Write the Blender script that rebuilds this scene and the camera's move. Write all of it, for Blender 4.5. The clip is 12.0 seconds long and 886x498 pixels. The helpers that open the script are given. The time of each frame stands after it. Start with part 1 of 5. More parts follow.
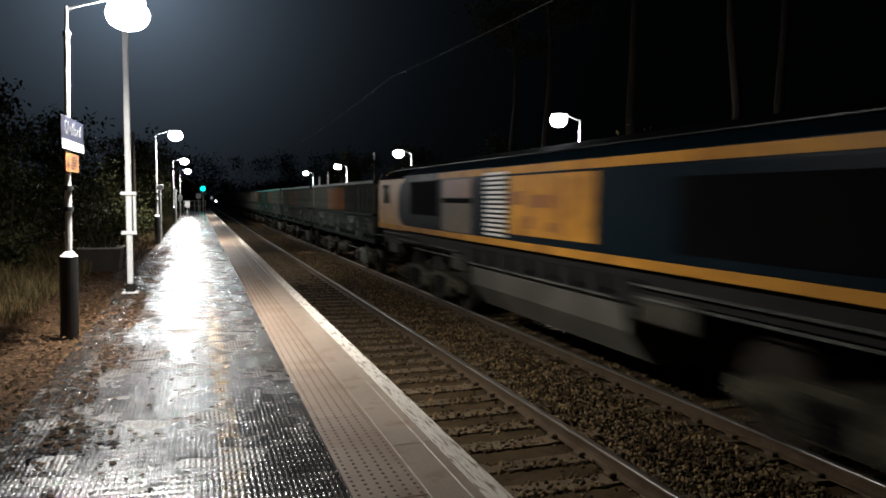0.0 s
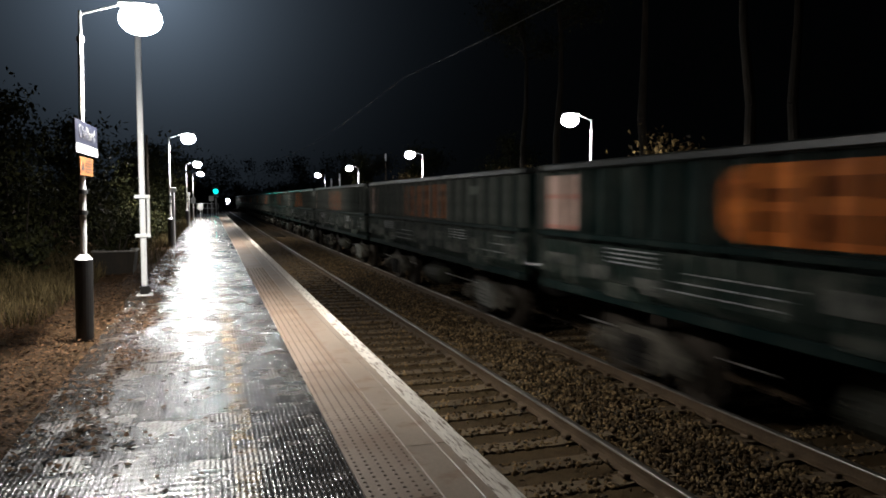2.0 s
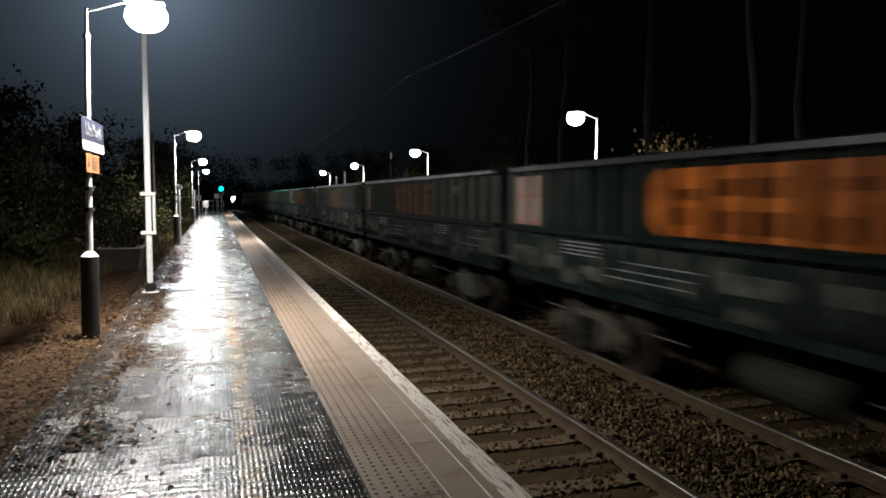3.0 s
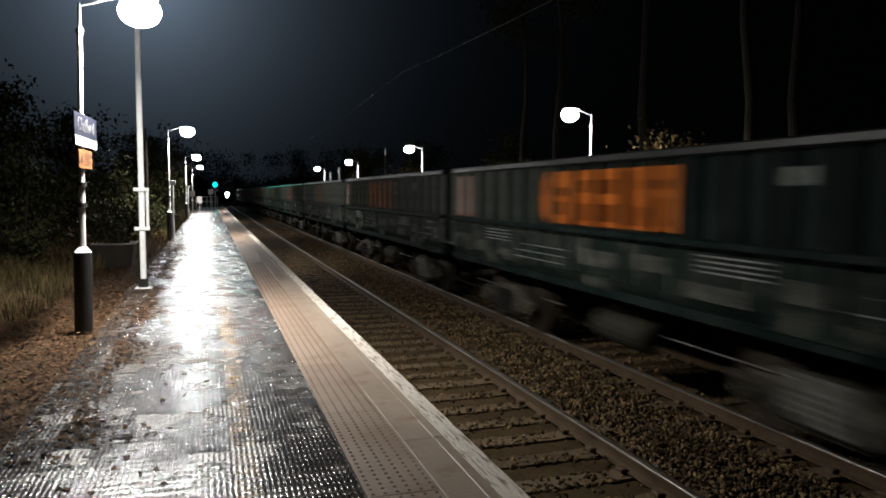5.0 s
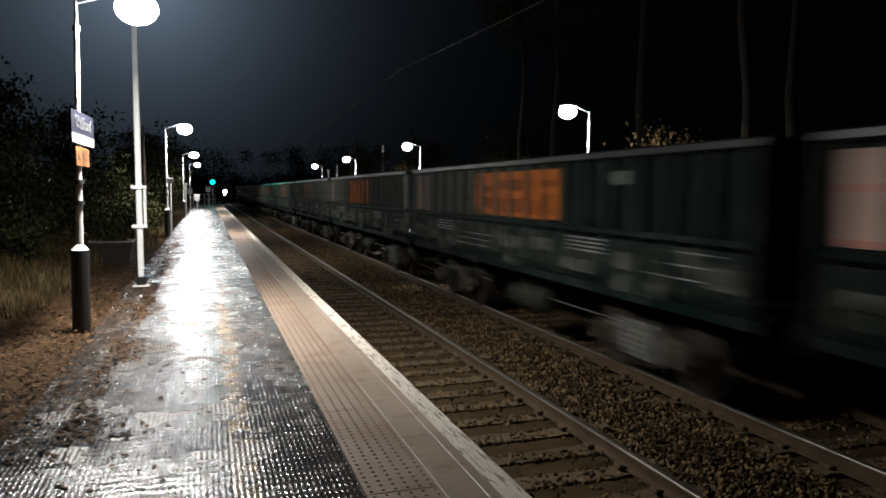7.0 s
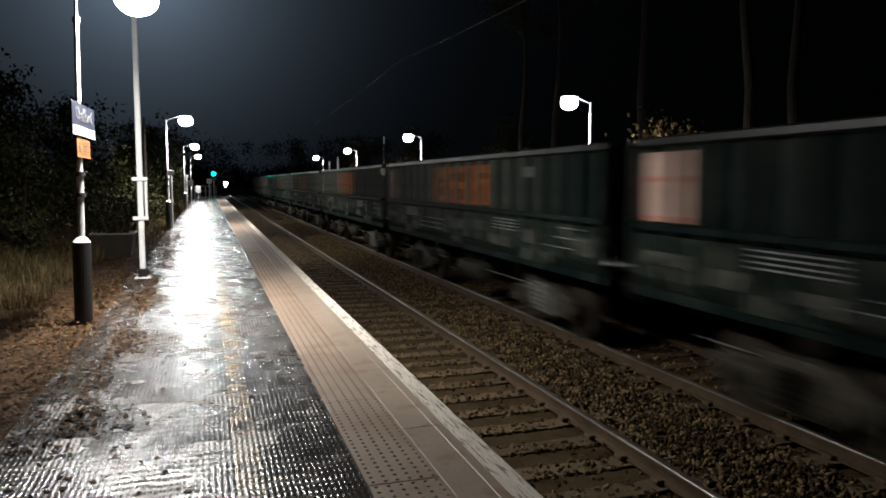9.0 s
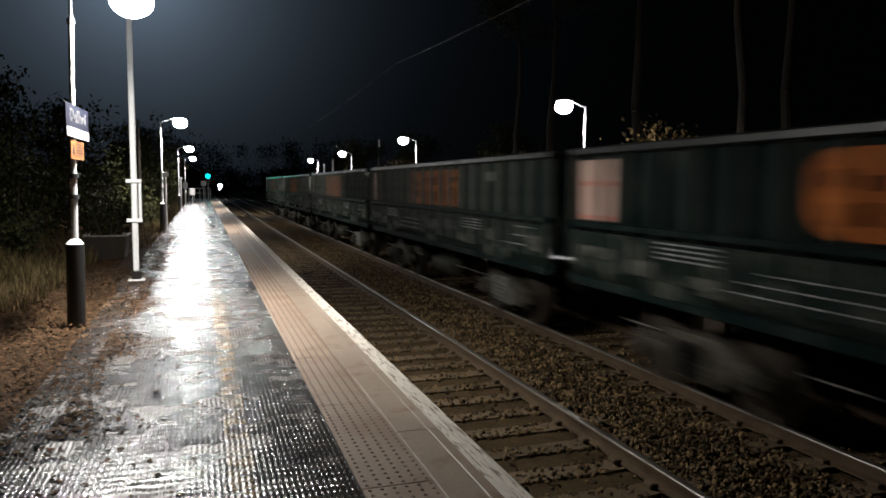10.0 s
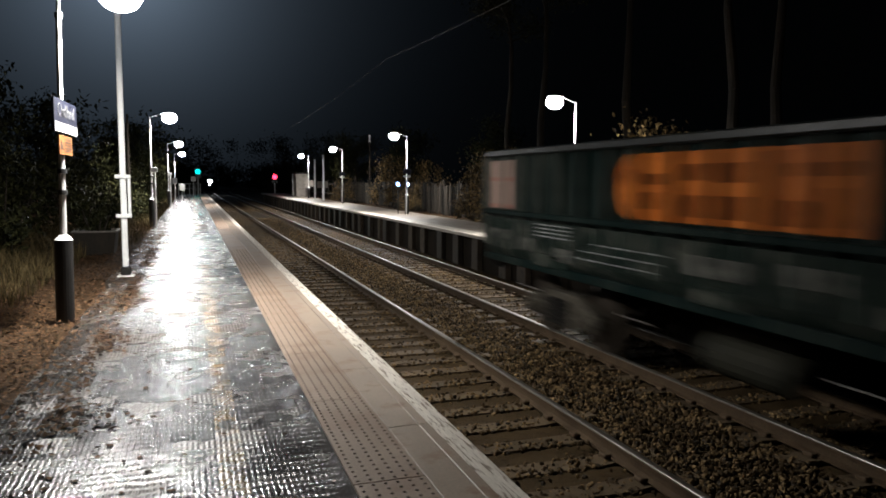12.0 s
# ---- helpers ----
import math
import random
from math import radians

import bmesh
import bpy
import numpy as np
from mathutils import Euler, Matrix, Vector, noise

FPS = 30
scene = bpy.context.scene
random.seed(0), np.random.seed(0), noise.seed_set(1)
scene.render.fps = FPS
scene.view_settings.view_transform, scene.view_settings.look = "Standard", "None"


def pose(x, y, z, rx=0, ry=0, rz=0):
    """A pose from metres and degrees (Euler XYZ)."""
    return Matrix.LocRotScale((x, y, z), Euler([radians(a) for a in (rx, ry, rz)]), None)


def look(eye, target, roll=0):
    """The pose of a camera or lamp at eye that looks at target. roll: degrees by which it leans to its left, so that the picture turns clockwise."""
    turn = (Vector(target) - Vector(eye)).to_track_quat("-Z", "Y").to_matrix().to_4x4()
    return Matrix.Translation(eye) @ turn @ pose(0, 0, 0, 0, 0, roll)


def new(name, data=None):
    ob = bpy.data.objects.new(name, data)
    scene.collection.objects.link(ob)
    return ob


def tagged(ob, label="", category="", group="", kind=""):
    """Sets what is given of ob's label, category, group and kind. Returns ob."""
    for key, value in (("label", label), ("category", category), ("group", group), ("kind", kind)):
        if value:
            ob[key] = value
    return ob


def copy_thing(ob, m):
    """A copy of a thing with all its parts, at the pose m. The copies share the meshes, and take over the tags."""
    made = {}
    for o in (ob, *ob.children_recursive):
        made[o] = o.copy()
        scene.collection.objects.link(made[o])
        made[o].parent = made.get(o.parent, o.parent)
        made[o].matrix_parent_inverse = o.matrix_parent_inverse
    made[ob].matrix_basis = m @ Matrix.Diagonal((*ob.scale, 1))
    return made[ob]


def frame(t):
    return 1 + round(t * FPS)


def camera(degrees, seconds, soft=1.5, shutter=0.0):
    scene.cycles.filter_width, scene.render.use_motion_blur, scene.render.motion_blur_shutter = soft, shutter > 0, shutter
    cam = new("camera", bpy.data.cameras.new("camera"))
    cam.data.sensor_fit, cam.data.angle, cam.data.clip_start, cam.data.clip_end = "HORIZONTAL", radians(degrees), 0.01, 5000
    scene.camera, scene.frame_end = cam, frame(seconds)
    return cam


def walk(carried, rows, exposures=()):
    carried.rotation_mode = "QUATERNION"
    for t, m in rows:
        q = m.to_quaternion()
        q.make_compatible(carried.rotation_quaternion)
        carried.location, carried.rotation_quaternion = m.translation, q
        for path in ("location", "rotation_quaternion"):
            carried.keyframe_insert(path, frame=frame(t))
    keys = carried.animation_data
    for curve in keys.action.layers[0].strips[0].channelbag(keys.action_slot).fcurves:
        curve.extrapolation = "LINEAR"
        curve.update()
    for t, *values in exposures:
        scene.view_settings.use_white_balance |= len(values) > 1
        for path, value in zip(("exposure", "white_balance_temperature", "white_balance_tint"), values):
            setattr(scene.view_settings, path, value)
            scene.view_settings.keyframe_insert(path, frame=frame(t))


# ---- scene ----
# one lens; the camera stands on the platform and sways a little in the hand
cam = camera(62.0, 12.0, soft=1.7, shutter=0.6)
EYE = (0.0, 0.0, 1.6)
SWAY = [
    (0.0, 86.052, -0.396, -18.445), (0.5, 86.039, -0.376, -18.064), (1.0, 85.997, -0.168, -17.985),
    (1.5, 86.025, 0.065, -17.784), (2.0, 86.114, 0.024, -17.547), (2.5, 85.997, -0.019, -17.347),
    (3.0, 85.970, -0.147, -17.157), (4.8, 85.800, -0.230, -17.450), (5.0, 85.683, -0.260, -17.591),
    (5.5, 85.411, -0.219, -17.745), (6.0, 85.508, -0.143, -17.787), (6.5, 85.525, -0.129, -17.755),
    (7.0, 85.473, -0.186, -17.757), (9.0, 84.812, -0.098, -17.668), (9.5, 84.839, -0.173, -17.932),
    (10.0, 85.060, -0.323, -18.069), (10.5, 85.098, -0.388, -18.259), (11.0, 85.324, -0.212, -18.332),
    (11.5, 85.089, -0.311, -18.835), (12.0, 84.722, -0.335, -18.776),
]
walk(cam, [(t, pose(*EYE, rx, ry, rz)) for t, rx, ry, rz in SWAY])

# ---------------------------------------------------------------- plan, in metres
EDGE = 1.59            # near platform edge; its surface is z = 0
RAIL = -0.873          # rail tops
RAILS_NEAR = (2.284, 3.789)
RAILS_FAR = (5.690, 7.170)
FAR_EDGE = 7.93        # far platform edge
TRACK_FAR = 6.43
MASTS_LEFT = (9.4, 27.4, 47.5, 66.0)
MASTS_RIGHT = (17.9, 34.4, 50.5, 66.0)
MAST_X1, MAST_X, MAST_RX = -1.45, -1.30, 9.85
BEND_AT, BEND_R = 150.0, 320.0


def bend(x, s):
    """Place and heading (degrees) at offset x and distance s along the line, which turns right past the station."""
    if s <= BEND_AT:
        return x, s, 0.0
    r = BEND_R - (x - 4.8)
    a = (s - BEND_AT) / BEND_R
    return 4.8 + BEND_R - r * math.cos(a), BEND_AT + r * math.sin(a), -math.degrees(a)


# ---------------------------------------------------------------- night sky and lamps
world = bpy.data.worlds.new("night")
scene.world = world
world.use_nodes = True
wn, wl = world.node_tree.nodes, world.node_tree.links
wbg = wn["Background"]
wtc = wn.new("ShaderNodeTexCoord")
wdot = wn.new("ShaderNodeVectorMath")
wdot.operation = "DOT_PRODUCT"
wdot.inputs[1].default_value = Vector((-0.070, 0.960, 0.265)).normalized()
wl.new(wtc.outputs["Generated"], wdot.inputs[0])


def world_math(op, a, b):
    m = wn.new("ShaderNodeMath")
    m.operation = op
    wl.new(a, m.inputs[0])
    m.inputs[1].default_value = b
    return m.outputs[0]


# glare around the nearest lamp, put into the sky colour as a falloff
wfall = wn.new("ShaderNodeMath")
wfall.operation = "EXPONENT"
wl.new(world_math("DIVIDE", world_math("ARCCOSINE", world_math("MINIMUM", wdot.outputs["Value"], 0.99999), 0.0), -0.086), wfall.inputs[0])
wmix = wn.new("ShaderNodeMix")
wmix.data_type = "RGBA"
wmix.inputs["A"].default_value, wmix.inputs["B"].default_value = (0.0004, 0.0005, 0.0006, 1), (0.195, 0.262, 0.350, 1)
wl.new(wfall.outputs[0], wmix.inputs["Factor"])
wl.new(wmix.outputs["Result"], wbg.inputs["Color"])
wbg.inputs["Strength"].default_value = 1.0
scene.view_settings.exposure = 0.0

LAMP_W = 820.0


def lamp_light(x, y, z, watts=LAMP_W, color=(1.0, 0.965, 0.91)):
    data = bpy.data.lights.new("lantern_light", "AREA")
    data.shape, data.size, data.size_y = "ELLIPSE", 0.46, 0.26
    data.energy, data.color = watts, color
    ob = new("lantern_light", data)
    ob.matrix_world = pose(x, y, z)
    return ob


lamp_light(MAST_X1 + 0.66, MASTS_LEFT[0], 3.52)
for my in MASTS_LEFT[1:]:
    lamp_light(MAST_X + 0.66, my, 3.52, LAMP_W * 0.8)
for my in MASTS_RIGHT:
    lamp_light(MAST_RX - 0.66, my, 3.52)


# ---------------------------------------------------------------- materials
def ramp_node(nt, stops):
    r = nt.nodes.new("ShaderNodeValToRGB")
    r.color_ramp.elements[0].position, r.color_ramp.elements[0].color = stops[0][0], (*stops[0][1], 1)
    r.color_ramp.elements[1].position, r.color_ramp.elements[1].color = stops[-1][0], (*stops[-1][1], 1)
    for pos, col in stops[1:-1]:
        r.color_ramp.elements.new(pos).color = (*col, 1)
    return r


def noise_node(nt, vec, scale, detail=4.0, rough=0.6):
    n = nt.nodes.new("ShaderNodeTexNoise")
    n.inputs["Scale"].default_value, n.inputs["Detail"].default_value = scale, detail
    n.inputs["Roughness"].default_value = rough
    nt.links.new(vec, n.inputs["Vector"])
    return n.outputs["Fac"]


def math_node(nt, op, a, b=0.0, clamp=False):
    m = nt.nodes.new("ShaderNodeMath")
    m.operation, m.use_clamp = op, clamp
    for i, v in enumerate((a, b)):
        if isinstance(v, (int, float)):
            m.inputs[i].default_value = v
        else:
            nt.links.new(v, m.inputs[i])
    return m.outputs[0]


def mix_node(nt, fac, a, b):
    m = nt.nodes.new("ShaderNodeMix")
    m.data_type = "RGBA"
    for sock, v in ((m.inputs["Factor"], fac), (m.inputs["A"], a), (m.inputs["B"], b)):
        if isinstance(v, tuple):
            sock.default_value = (*v, 1)
        elif isinstance(v, (int, float)):
            sock.default_value = v
        else:
            nt.links.new(v, sock)
    return m.outputs["Result"]


def surface(name, dark, light, rough=(0.4, 0.7), big=1.5, fine=30.0, bump=0.3, depth=0.01, metal=0.0, stain=None, stain_at=(0.55, 0.7),
            vary=0.0, stretch=(1, 1, 1), spec=0.5, island=0.0):
    """A surface with broad stains, fine grain, relief and uneven gloss. Returns the material."""
    m = bpy.data.materials.new(name)
    m.use_nodes = True
    nt = m.node_tree
    bs = nt.nodes["Principled BSDF"]
    tc = nt.nodes.new("ShaderNodeTexCoord")
    mp = nt.nodes.new("ShaderNodeMapping")
    mp.inputs["Scale"].default_value = stretch
    nt.links.new(tc.outputs["Object"], mp.inputs["Vector"])
    v = mp.outputs["Vector"]
    a, b = noise_node(nt, v, big), noise_node(nt, v, fine, 6)
    mixv = math_node(nt, "ADD", math_node(nt, "MULTIPLY", a, 0.55), math_node(nt, "MULTIPLY", b, 0.45))
    if vary:
        oi = nt.nodes.new("ShaderNodeObjectInfo")
        shift = nt.nodes.new("ShaderNodeVectorMath")
        nt.links.new(v, shift.inputs[0])
        nt.links.new(oi.outputs["Location"], shift.inputs[1])
        v = shift.outputs["Vector"]
        a, b = noise_node(nt, v, big), noise_node(nt, v, fine, 6)
        mixv = math_node(nt, "ADD", math_node(nt, "MULTIPLY", a, 0.55), math_node(nt, "MULTIPLY", b, 0.45))
        off = math_node(nt, "MULTIPLY", math_node(nt, "SUBTRACT", oi.outputs["Random"], 0.5), vary)
        mixv = math_node(nt, "ADD", mixv, off)
    if island:
        geo = nt.nodes.new("ShaderNodeNewGeometry")
        mixv = math_node(nt, "ADD", mixv, math_node(nt, "MULTIPLY", math_node(nt, "SUBTRACT", geo.outputs["Random Per Island"], 0.5), island))
    r = ramp_node(nt, [(0.32, dark), (0.68, light)])
    nt.links.new(mixv, r.inputs["Fac"])
    col = r.outputs["Color"]
    if stain:
        s = noise_node(nt, v, big * 2.3, 5)
        sr = ramp_node(nt, [(stain_at[0], (0, 0, 0)), (stain_at[1], (1, 1, 1))])
        nt.links.new(s, sr.inputs["Fac"])
        col = mix_node(nt, sr.outputs["Color"], col, stain)
    nt.links.new(col, bs.inputs["Base Color"])
    rr = nt.nodes.new("ShaderNodeMapRange")
    rr.inputs["From Min"].default_value, rr.inputs["From Max"].default_value = 0.3, 0.7
    rr.inputs["To Min"].default_value, rr.inputs["To Max"].default_value = rough
    nt.links.new(mixv, rr.inputs["Value"])
    nt.links.new(rr.outputs["Result"], bs.inputs["Roughness"])
    bs.inputs["Metallic"].default_value = metal
    bs.inputs["Specular IOR Level"].default_value = spec
    if bump:
        bp = nt.nodes.new("ShaderNodeBump")
        bp.inputs["Strength"].default_value, bp.inputs["Distance"].default_value = bump, depth
        nt.links.new(b, bp.inputs["Height"])
        nt.links.new(bp.outputs["Normal"], bs.inputs["Normal"])
    return m


def glow(name, color, strength):
    m = bpy.data.materials.new(name)
    m.use_nodes = True
    bs = m.node_tree.nodes["Principled BSDF"]
    bs.inputs["Base Color"].default_value = (*color, 1)
    bs.inputs["Emission Color"].default_value = (*color, 1)
    bs.inputs["Emission Strength"].default_value = strength
    return m


def wet_asphalt():
    """Wet ribbed platform surfacing with a worn yellow line along it."""
    m = bpy.data.materials.new("wet_ribbed_surfacing")
    m.use_nodes = True
    nt = m.node_tree
    bs = nt.nodes["Principled BSDF"]
    tc = nt.nodes.new("ShaderNodeTexCoord")
    v = tc.outputs["Object"]
    sep = nt.nodes.new("ShaderNodeSeparateXYZ")
    nt.links.new(v, sep.inputs[0])
    big, mid, fine = noise_node(nt, v, 0.9, 4), noise_node(nt, v, 5.0, 5), noise_node(nt, v, 55.0, 5)
    r = ramp_node(nt, [(0.35, (0.022, 0.018, 0.015)), (0.7, (0.060, 0.050, 0.042))])
    nt.links.new(math_node(nt, "ADD", math_node(nt, "MULTIPLY", mid, 0.5), math_node(nt, "MULTIPLY", fine, 0.5)), r.inputs["Fac"])
    col = r.outputs["Color"]
    # worn yellow line
    d = math_node(nt, "ABSOLUTE", math_node(nt, "SUBTRACT", sep.outputs["X"], 0.18))
    inside = math_node(nt, "LESS_THAN", d, 0.075)
    worn = math_node(nt, "MULTIPLY", math_node(nt, "SUBTRACT", math_node(nt, "ADD", mid, math_node(nt, "MULTIPLY", fine, 0.8)), 0.79), 3.0, True)
    col = mix_node(nt, math_node(nt, "MULTIPLY", inside, worn), col, (0.30, 0.195, 0.075))
    # leaf mould and mud stains
    mud = ramp_node(nt, [(0.53, (0, 0, 0)), (0.64, (1, 1, 1))])
    nt.links.new(noise_node(nt, v, 1.7, 6, 0.7), mud.inputs["Fac"])
    col = mix_node(nt, math_node(nt, "MULTIPLY", mud.outputs["Color"], 0.6), col, (0.045, 0.026, 0.014))
    nt.links.new(col, bs.inputs["Base Color"])
    # fine ribs along the platform, broken across, with worn smooth patches
    wx, wy = math_node(nt, "MULTIPLY", mid, 5.0), math_node(nt, "MULTIPLY", mid, 9.0)
    rx = math_node(nt, "SINE", math_node(nt, "ADD", math_node(nt, "MULTIPLY", sep.outputs["X"], 2 * math.pi / 0.032), wx))
    ry = math_node(nt, "SINE", math_node(nt, "ADD", math_node(nt, "MULTIPLY", sep.outputs["Y"], 2 * math.pi / 0.08), wy))
    dash = math_node(nt, "MULTIPLY", rx, math_node(nt, "ADD", math_node(nt, "MULTIPLY", ry, 0.55), 0.50, True))
    ribs = math_node(nt, "ADD", dash, math_node(nt, "MULTIPLY", ry, 0.03))
    ribs = math_node(nt, "MULTIPLY", ribs, math_node(nt, "ADD", math_node(nt, "MULTIPLY", math_node(nt, "SUBTRACT", big, 0.36), 4.0, True), 0.8))
    h = math_node(nt, "ADD", math_node(nt, "MULTIPLY", ribs, 1.5), math_node(nt, "ADD", math_node(nt, "MULTIPLY", fine, 1.0), math_node(nt, "ADD", math_node(nt, "MULTIPLY", mid, 1.6), math_node(nt, "MULTIPLY", noise_node(nt, v, 2.2, 2), 1.6))))
    bp = nt.nodes.new("ShaderNodeBump")
    bp.inputs["Strength"].default_value, bp.inputs["Distance"].default_value = 1.0, 0.0010
    nt.links.new(h, bp.inputs["Height"])
    nt.links.new(bp.outputs["Normal"], bs.inputs["Normal"])
    nt.links.new(bp.outputs["Normal"], bs.inputs["Coat Normal"])
    rr = nt.nodes.new("ShaderNodeMapRange")
    rr.inputs["From Min"].default_value, rr.inputs["From Max"].default_value = 0.38, 0.62
    rr.inputs["To Min"].default_value, rr.inputs["To Max"].default_value = 0.14, 0.30
    nt.links.new(math_node(nt, "ADD", math_node(nt, "MULTIPLY", big, 0.5), math_node(nt, "MULTIPLY", mid, 0.5)), rr.inputs["Value"])
    # matted leaf mould dulls the wet sheen
    rough = math_node(nt, "ADD", rr.outputs["Result"], math_node(nt, "MULTIPLY", mud.outputs["Color"], 0.30))
    nt.links.new(rough, bs.inputs["Roughness"])
    nt.links.new(rough, bs.inputs["Coat Roughness"])
    nt.links.new(math_node(nt, "SUBTRACT", 0.42, math_node(nt, "MULTIPLY", mud.outputs["Color"], 0.40)), bs.inputs["Coat Weight"])
    bs.inputs["Coat IOR"].default_value = 1.33
    return m


M_ASPHALT = wet_asphalt()
M_TACTILE = surface("buff_tactile_concrete", (0.170, 0.122, 0.089), (0.32, 0.238, 0.178), (0.40, 0.66), 0.8, 60, 0.3, 0.004, stain=(0.185, 0.115, 0.074), stain_at=(0.46, 0.66), vary=0.10)
# blisters in a darker tone than their slab
M_DOME = surface("dark_blister", (0.085, 0.060, 0.044), (0.16, 0.115, 0.085), (0.5, 0.8), 8.0, 60, 0.0)
M_WIRE = surface("dull_overhead_wire", (0.06, 0.05, 0.045), (0.13, 0.12, 0.11), (0.4, 0.6), 3.0, 20, 0.0, metal=0.4)
M_COPING = surface("coping_concrete", (0.155, 0.118, 0.090), (0.33, 0.262, 0.205), (0.32, 0.6), 1.6, 50, 0.3, 0.004, stain=(0.18, 0.105, 0.065), vary=0.12)
M_WHITE_LINE = surface("worn_white_line_paint", (0.46, 0.42, 0.36), (0.80, 0.75, 0.68), (0.35, 0.6), 6, 60, 0.3, 0.003, stain=(0.17, 0.125, 0.088), stain_at=(0.52, 0.61), stretch=(3.2, 0.30, 1.0))
M_BRICK = surface("dirty_platform_wall", (0.035, 0.028, 0.024), (0.10, 0.08, 0.065), (0.6, 0.9), 2.0, 25, 0.5, 0.01)
M_CONCRETE = surface("weathered_concrete", (0.10, 0.09, 0.08), (0.24, 0.21, 0.18), (0.5, 0.85), 1.5, 30, 0.4, 0.008, stain=(0.06, 0.055, 0.045))
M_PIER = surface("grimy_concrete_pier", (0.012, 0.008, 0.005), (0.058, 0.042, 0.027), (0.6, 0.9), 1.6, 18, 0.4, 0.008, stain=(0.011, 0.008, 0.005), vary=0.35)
M_SOIL = surface("damp_soil", (0.018, 0.010, 0.005), (0.060, 0.034, 0.017), (0.7, 0.95), 0.8, 18, 0.8, 0.03, spec=0.06)
M_BALLAST = surface("ballast_stone", (0.016, 0.010, 0.0045), (0.064, 0.043, 0.022), (0.6, 0.9), 3.0, 28, 0.8, 0.02, stain=(0.030, 0.018, 0.008), spec=0.06)
M_STONE = surface("loose_ballast", (0.015, 0.0102, 0.0046), (0.160, 0.108, 0.054), (0.55, 0.9), 2.0, 60, 0.3, 0.004, stain=(0.034, 0.021, 0.009), stain_at=(0.50, 0.60), spec=0.10, island=0.55)
M_SLEEPER = surface("sleeper_concrete", (0.042, 0.030, 0.018), (0.114, 0.083, 0.053), (0.5, 0.85), 3.0, 40, 0.4, 0.006, stain=(0.042, 0.027, 0.014), vary=0.25, spec=0.10)
M_RAIL_SIDE = surface("rusty_rail", (0.030, 0.019, 0.011), (0.084, 0.057, 0.034), (0.5, 0.8), 3.0, 40, 0.4, 0.004, spec=0.15)
M_RAIL_TOP = surface("polished_rail_head", (0.16, 0.145, 0.125), (0.27, 0.245, 0.215), (0.28, 0.46), 2.0, 30, 0.1, 0.001, metal=0.85)
M_GALV = surface("pale_grey_painted_steel", (0.50, 0.50, 0.50), (0.68, 0.68, 0.67), (0.35, 0.55), 2.0, 30, 0.1, 0.002)
M_BLACK = surface("black_plastic_coating", (0.012, 0.012, 0.013), (0.03, 0.03, 0.03), (0.3, 0.5), 3.0, 40, 0.15, 0.003)
M_DARK_METAL = surface("dark_steel", (0.008, 0.008, 0.008), (0.024, 0.022, 0.020), (0.5, 0.75), 3.0, 30, 0.2, 0.003, spec=0.06)
M_LENS = glow("lit_lantern_glass", (0.93, 0.97, 1.0), 110.0)
# white letters darkened in their colour to offset the strong lamplight
M_LETTERING = surface("dimmed_sign_lettering", (0.075, 0.075, 0.075), (0.11, 0.11, 0.11), (0.5, 0.65), 2.0, 20, 0.05, 0.001, spec=0.2)
M_NAVY = surface("navy_sign_enamel", (0.006, 0.007, 0.017), (0.010, 0.012, 0.026), (0.4, 0.55), 2.0, 20, 0.05, 0.001, spec=0.3)
M_SIGN_WHITE = surface("white_sign_enamel", (0.34, 0.34, 0.34), (0.44, 0.44, 0.44), (0.4, 0.55), 2.0, 20, 0.05, 0.001)
M_SIGN_ORANGE = surface("orange_sign_face", (0.22, 0.085, 0.025), (0.28, 0.11, 0.035), (0.4, 0.6), 2.0, 20, 0.05, 0.001, spec=0.2)
M_GREEN_LIGHT = glow("green_signal_glass", (0.0, 0.80, 0.70), 2.6)
M_RED_LIGHT = glow("red_signal_glass", (1.0, 0.03, 0.08), 6.0)
M_BLUE_LIGHT = glow("blue_lamp_glass", (0.25, 0.45, 1.0), 14.0)
M_LEAF = surface("damp_green_leaves", (0.006, 0.008, 0.003), (0.036, 0.036, 0.013), (0.6, 0.9), 2.5, 20, 0.0, spec=0.1, island=0.4)
M_AUTUMN = surface("yellowing_leaves", (0.016, 0.010, 0.004), (0.155, 0.105, 0.045), (0.5, 0.8), 2.5, 20, 0.0, spec=0.12, island=0.7)
M_BARK = surface("damp_bark", (0.012, 0.009, 0.007), (0.042, 0.034, 0.026), (0.6, 0.9), 3.0, 18, 0.8, 0.02, stretch=(1, 1, 0.25), spec=0.15)
M_LITTER = surface("fallen_brown_leaves", (0.012, 0.0065, 0.0035), (0.120, 0.070, 0.039), (0.8, 0.95), 4.0, 35, 0.0, spec=0.05, island=0.55)
M_GRASS = surface("autumn_grass", (0.022, 0.017, 0.007), (0.105, 0.078, 0.036), (0.7, 0.95), 3.0, 20, 0.0, spec=0.08, island=0.5)
M_WOOD = surface("weathered_timber", (0.010, 0.008, 0.006), (0.032, 0.025, 0.018), (0.6, 0.85), 3.0, 30, 0.4, 0.005, stretch=(1, 1, 0.2), spec=0.2)
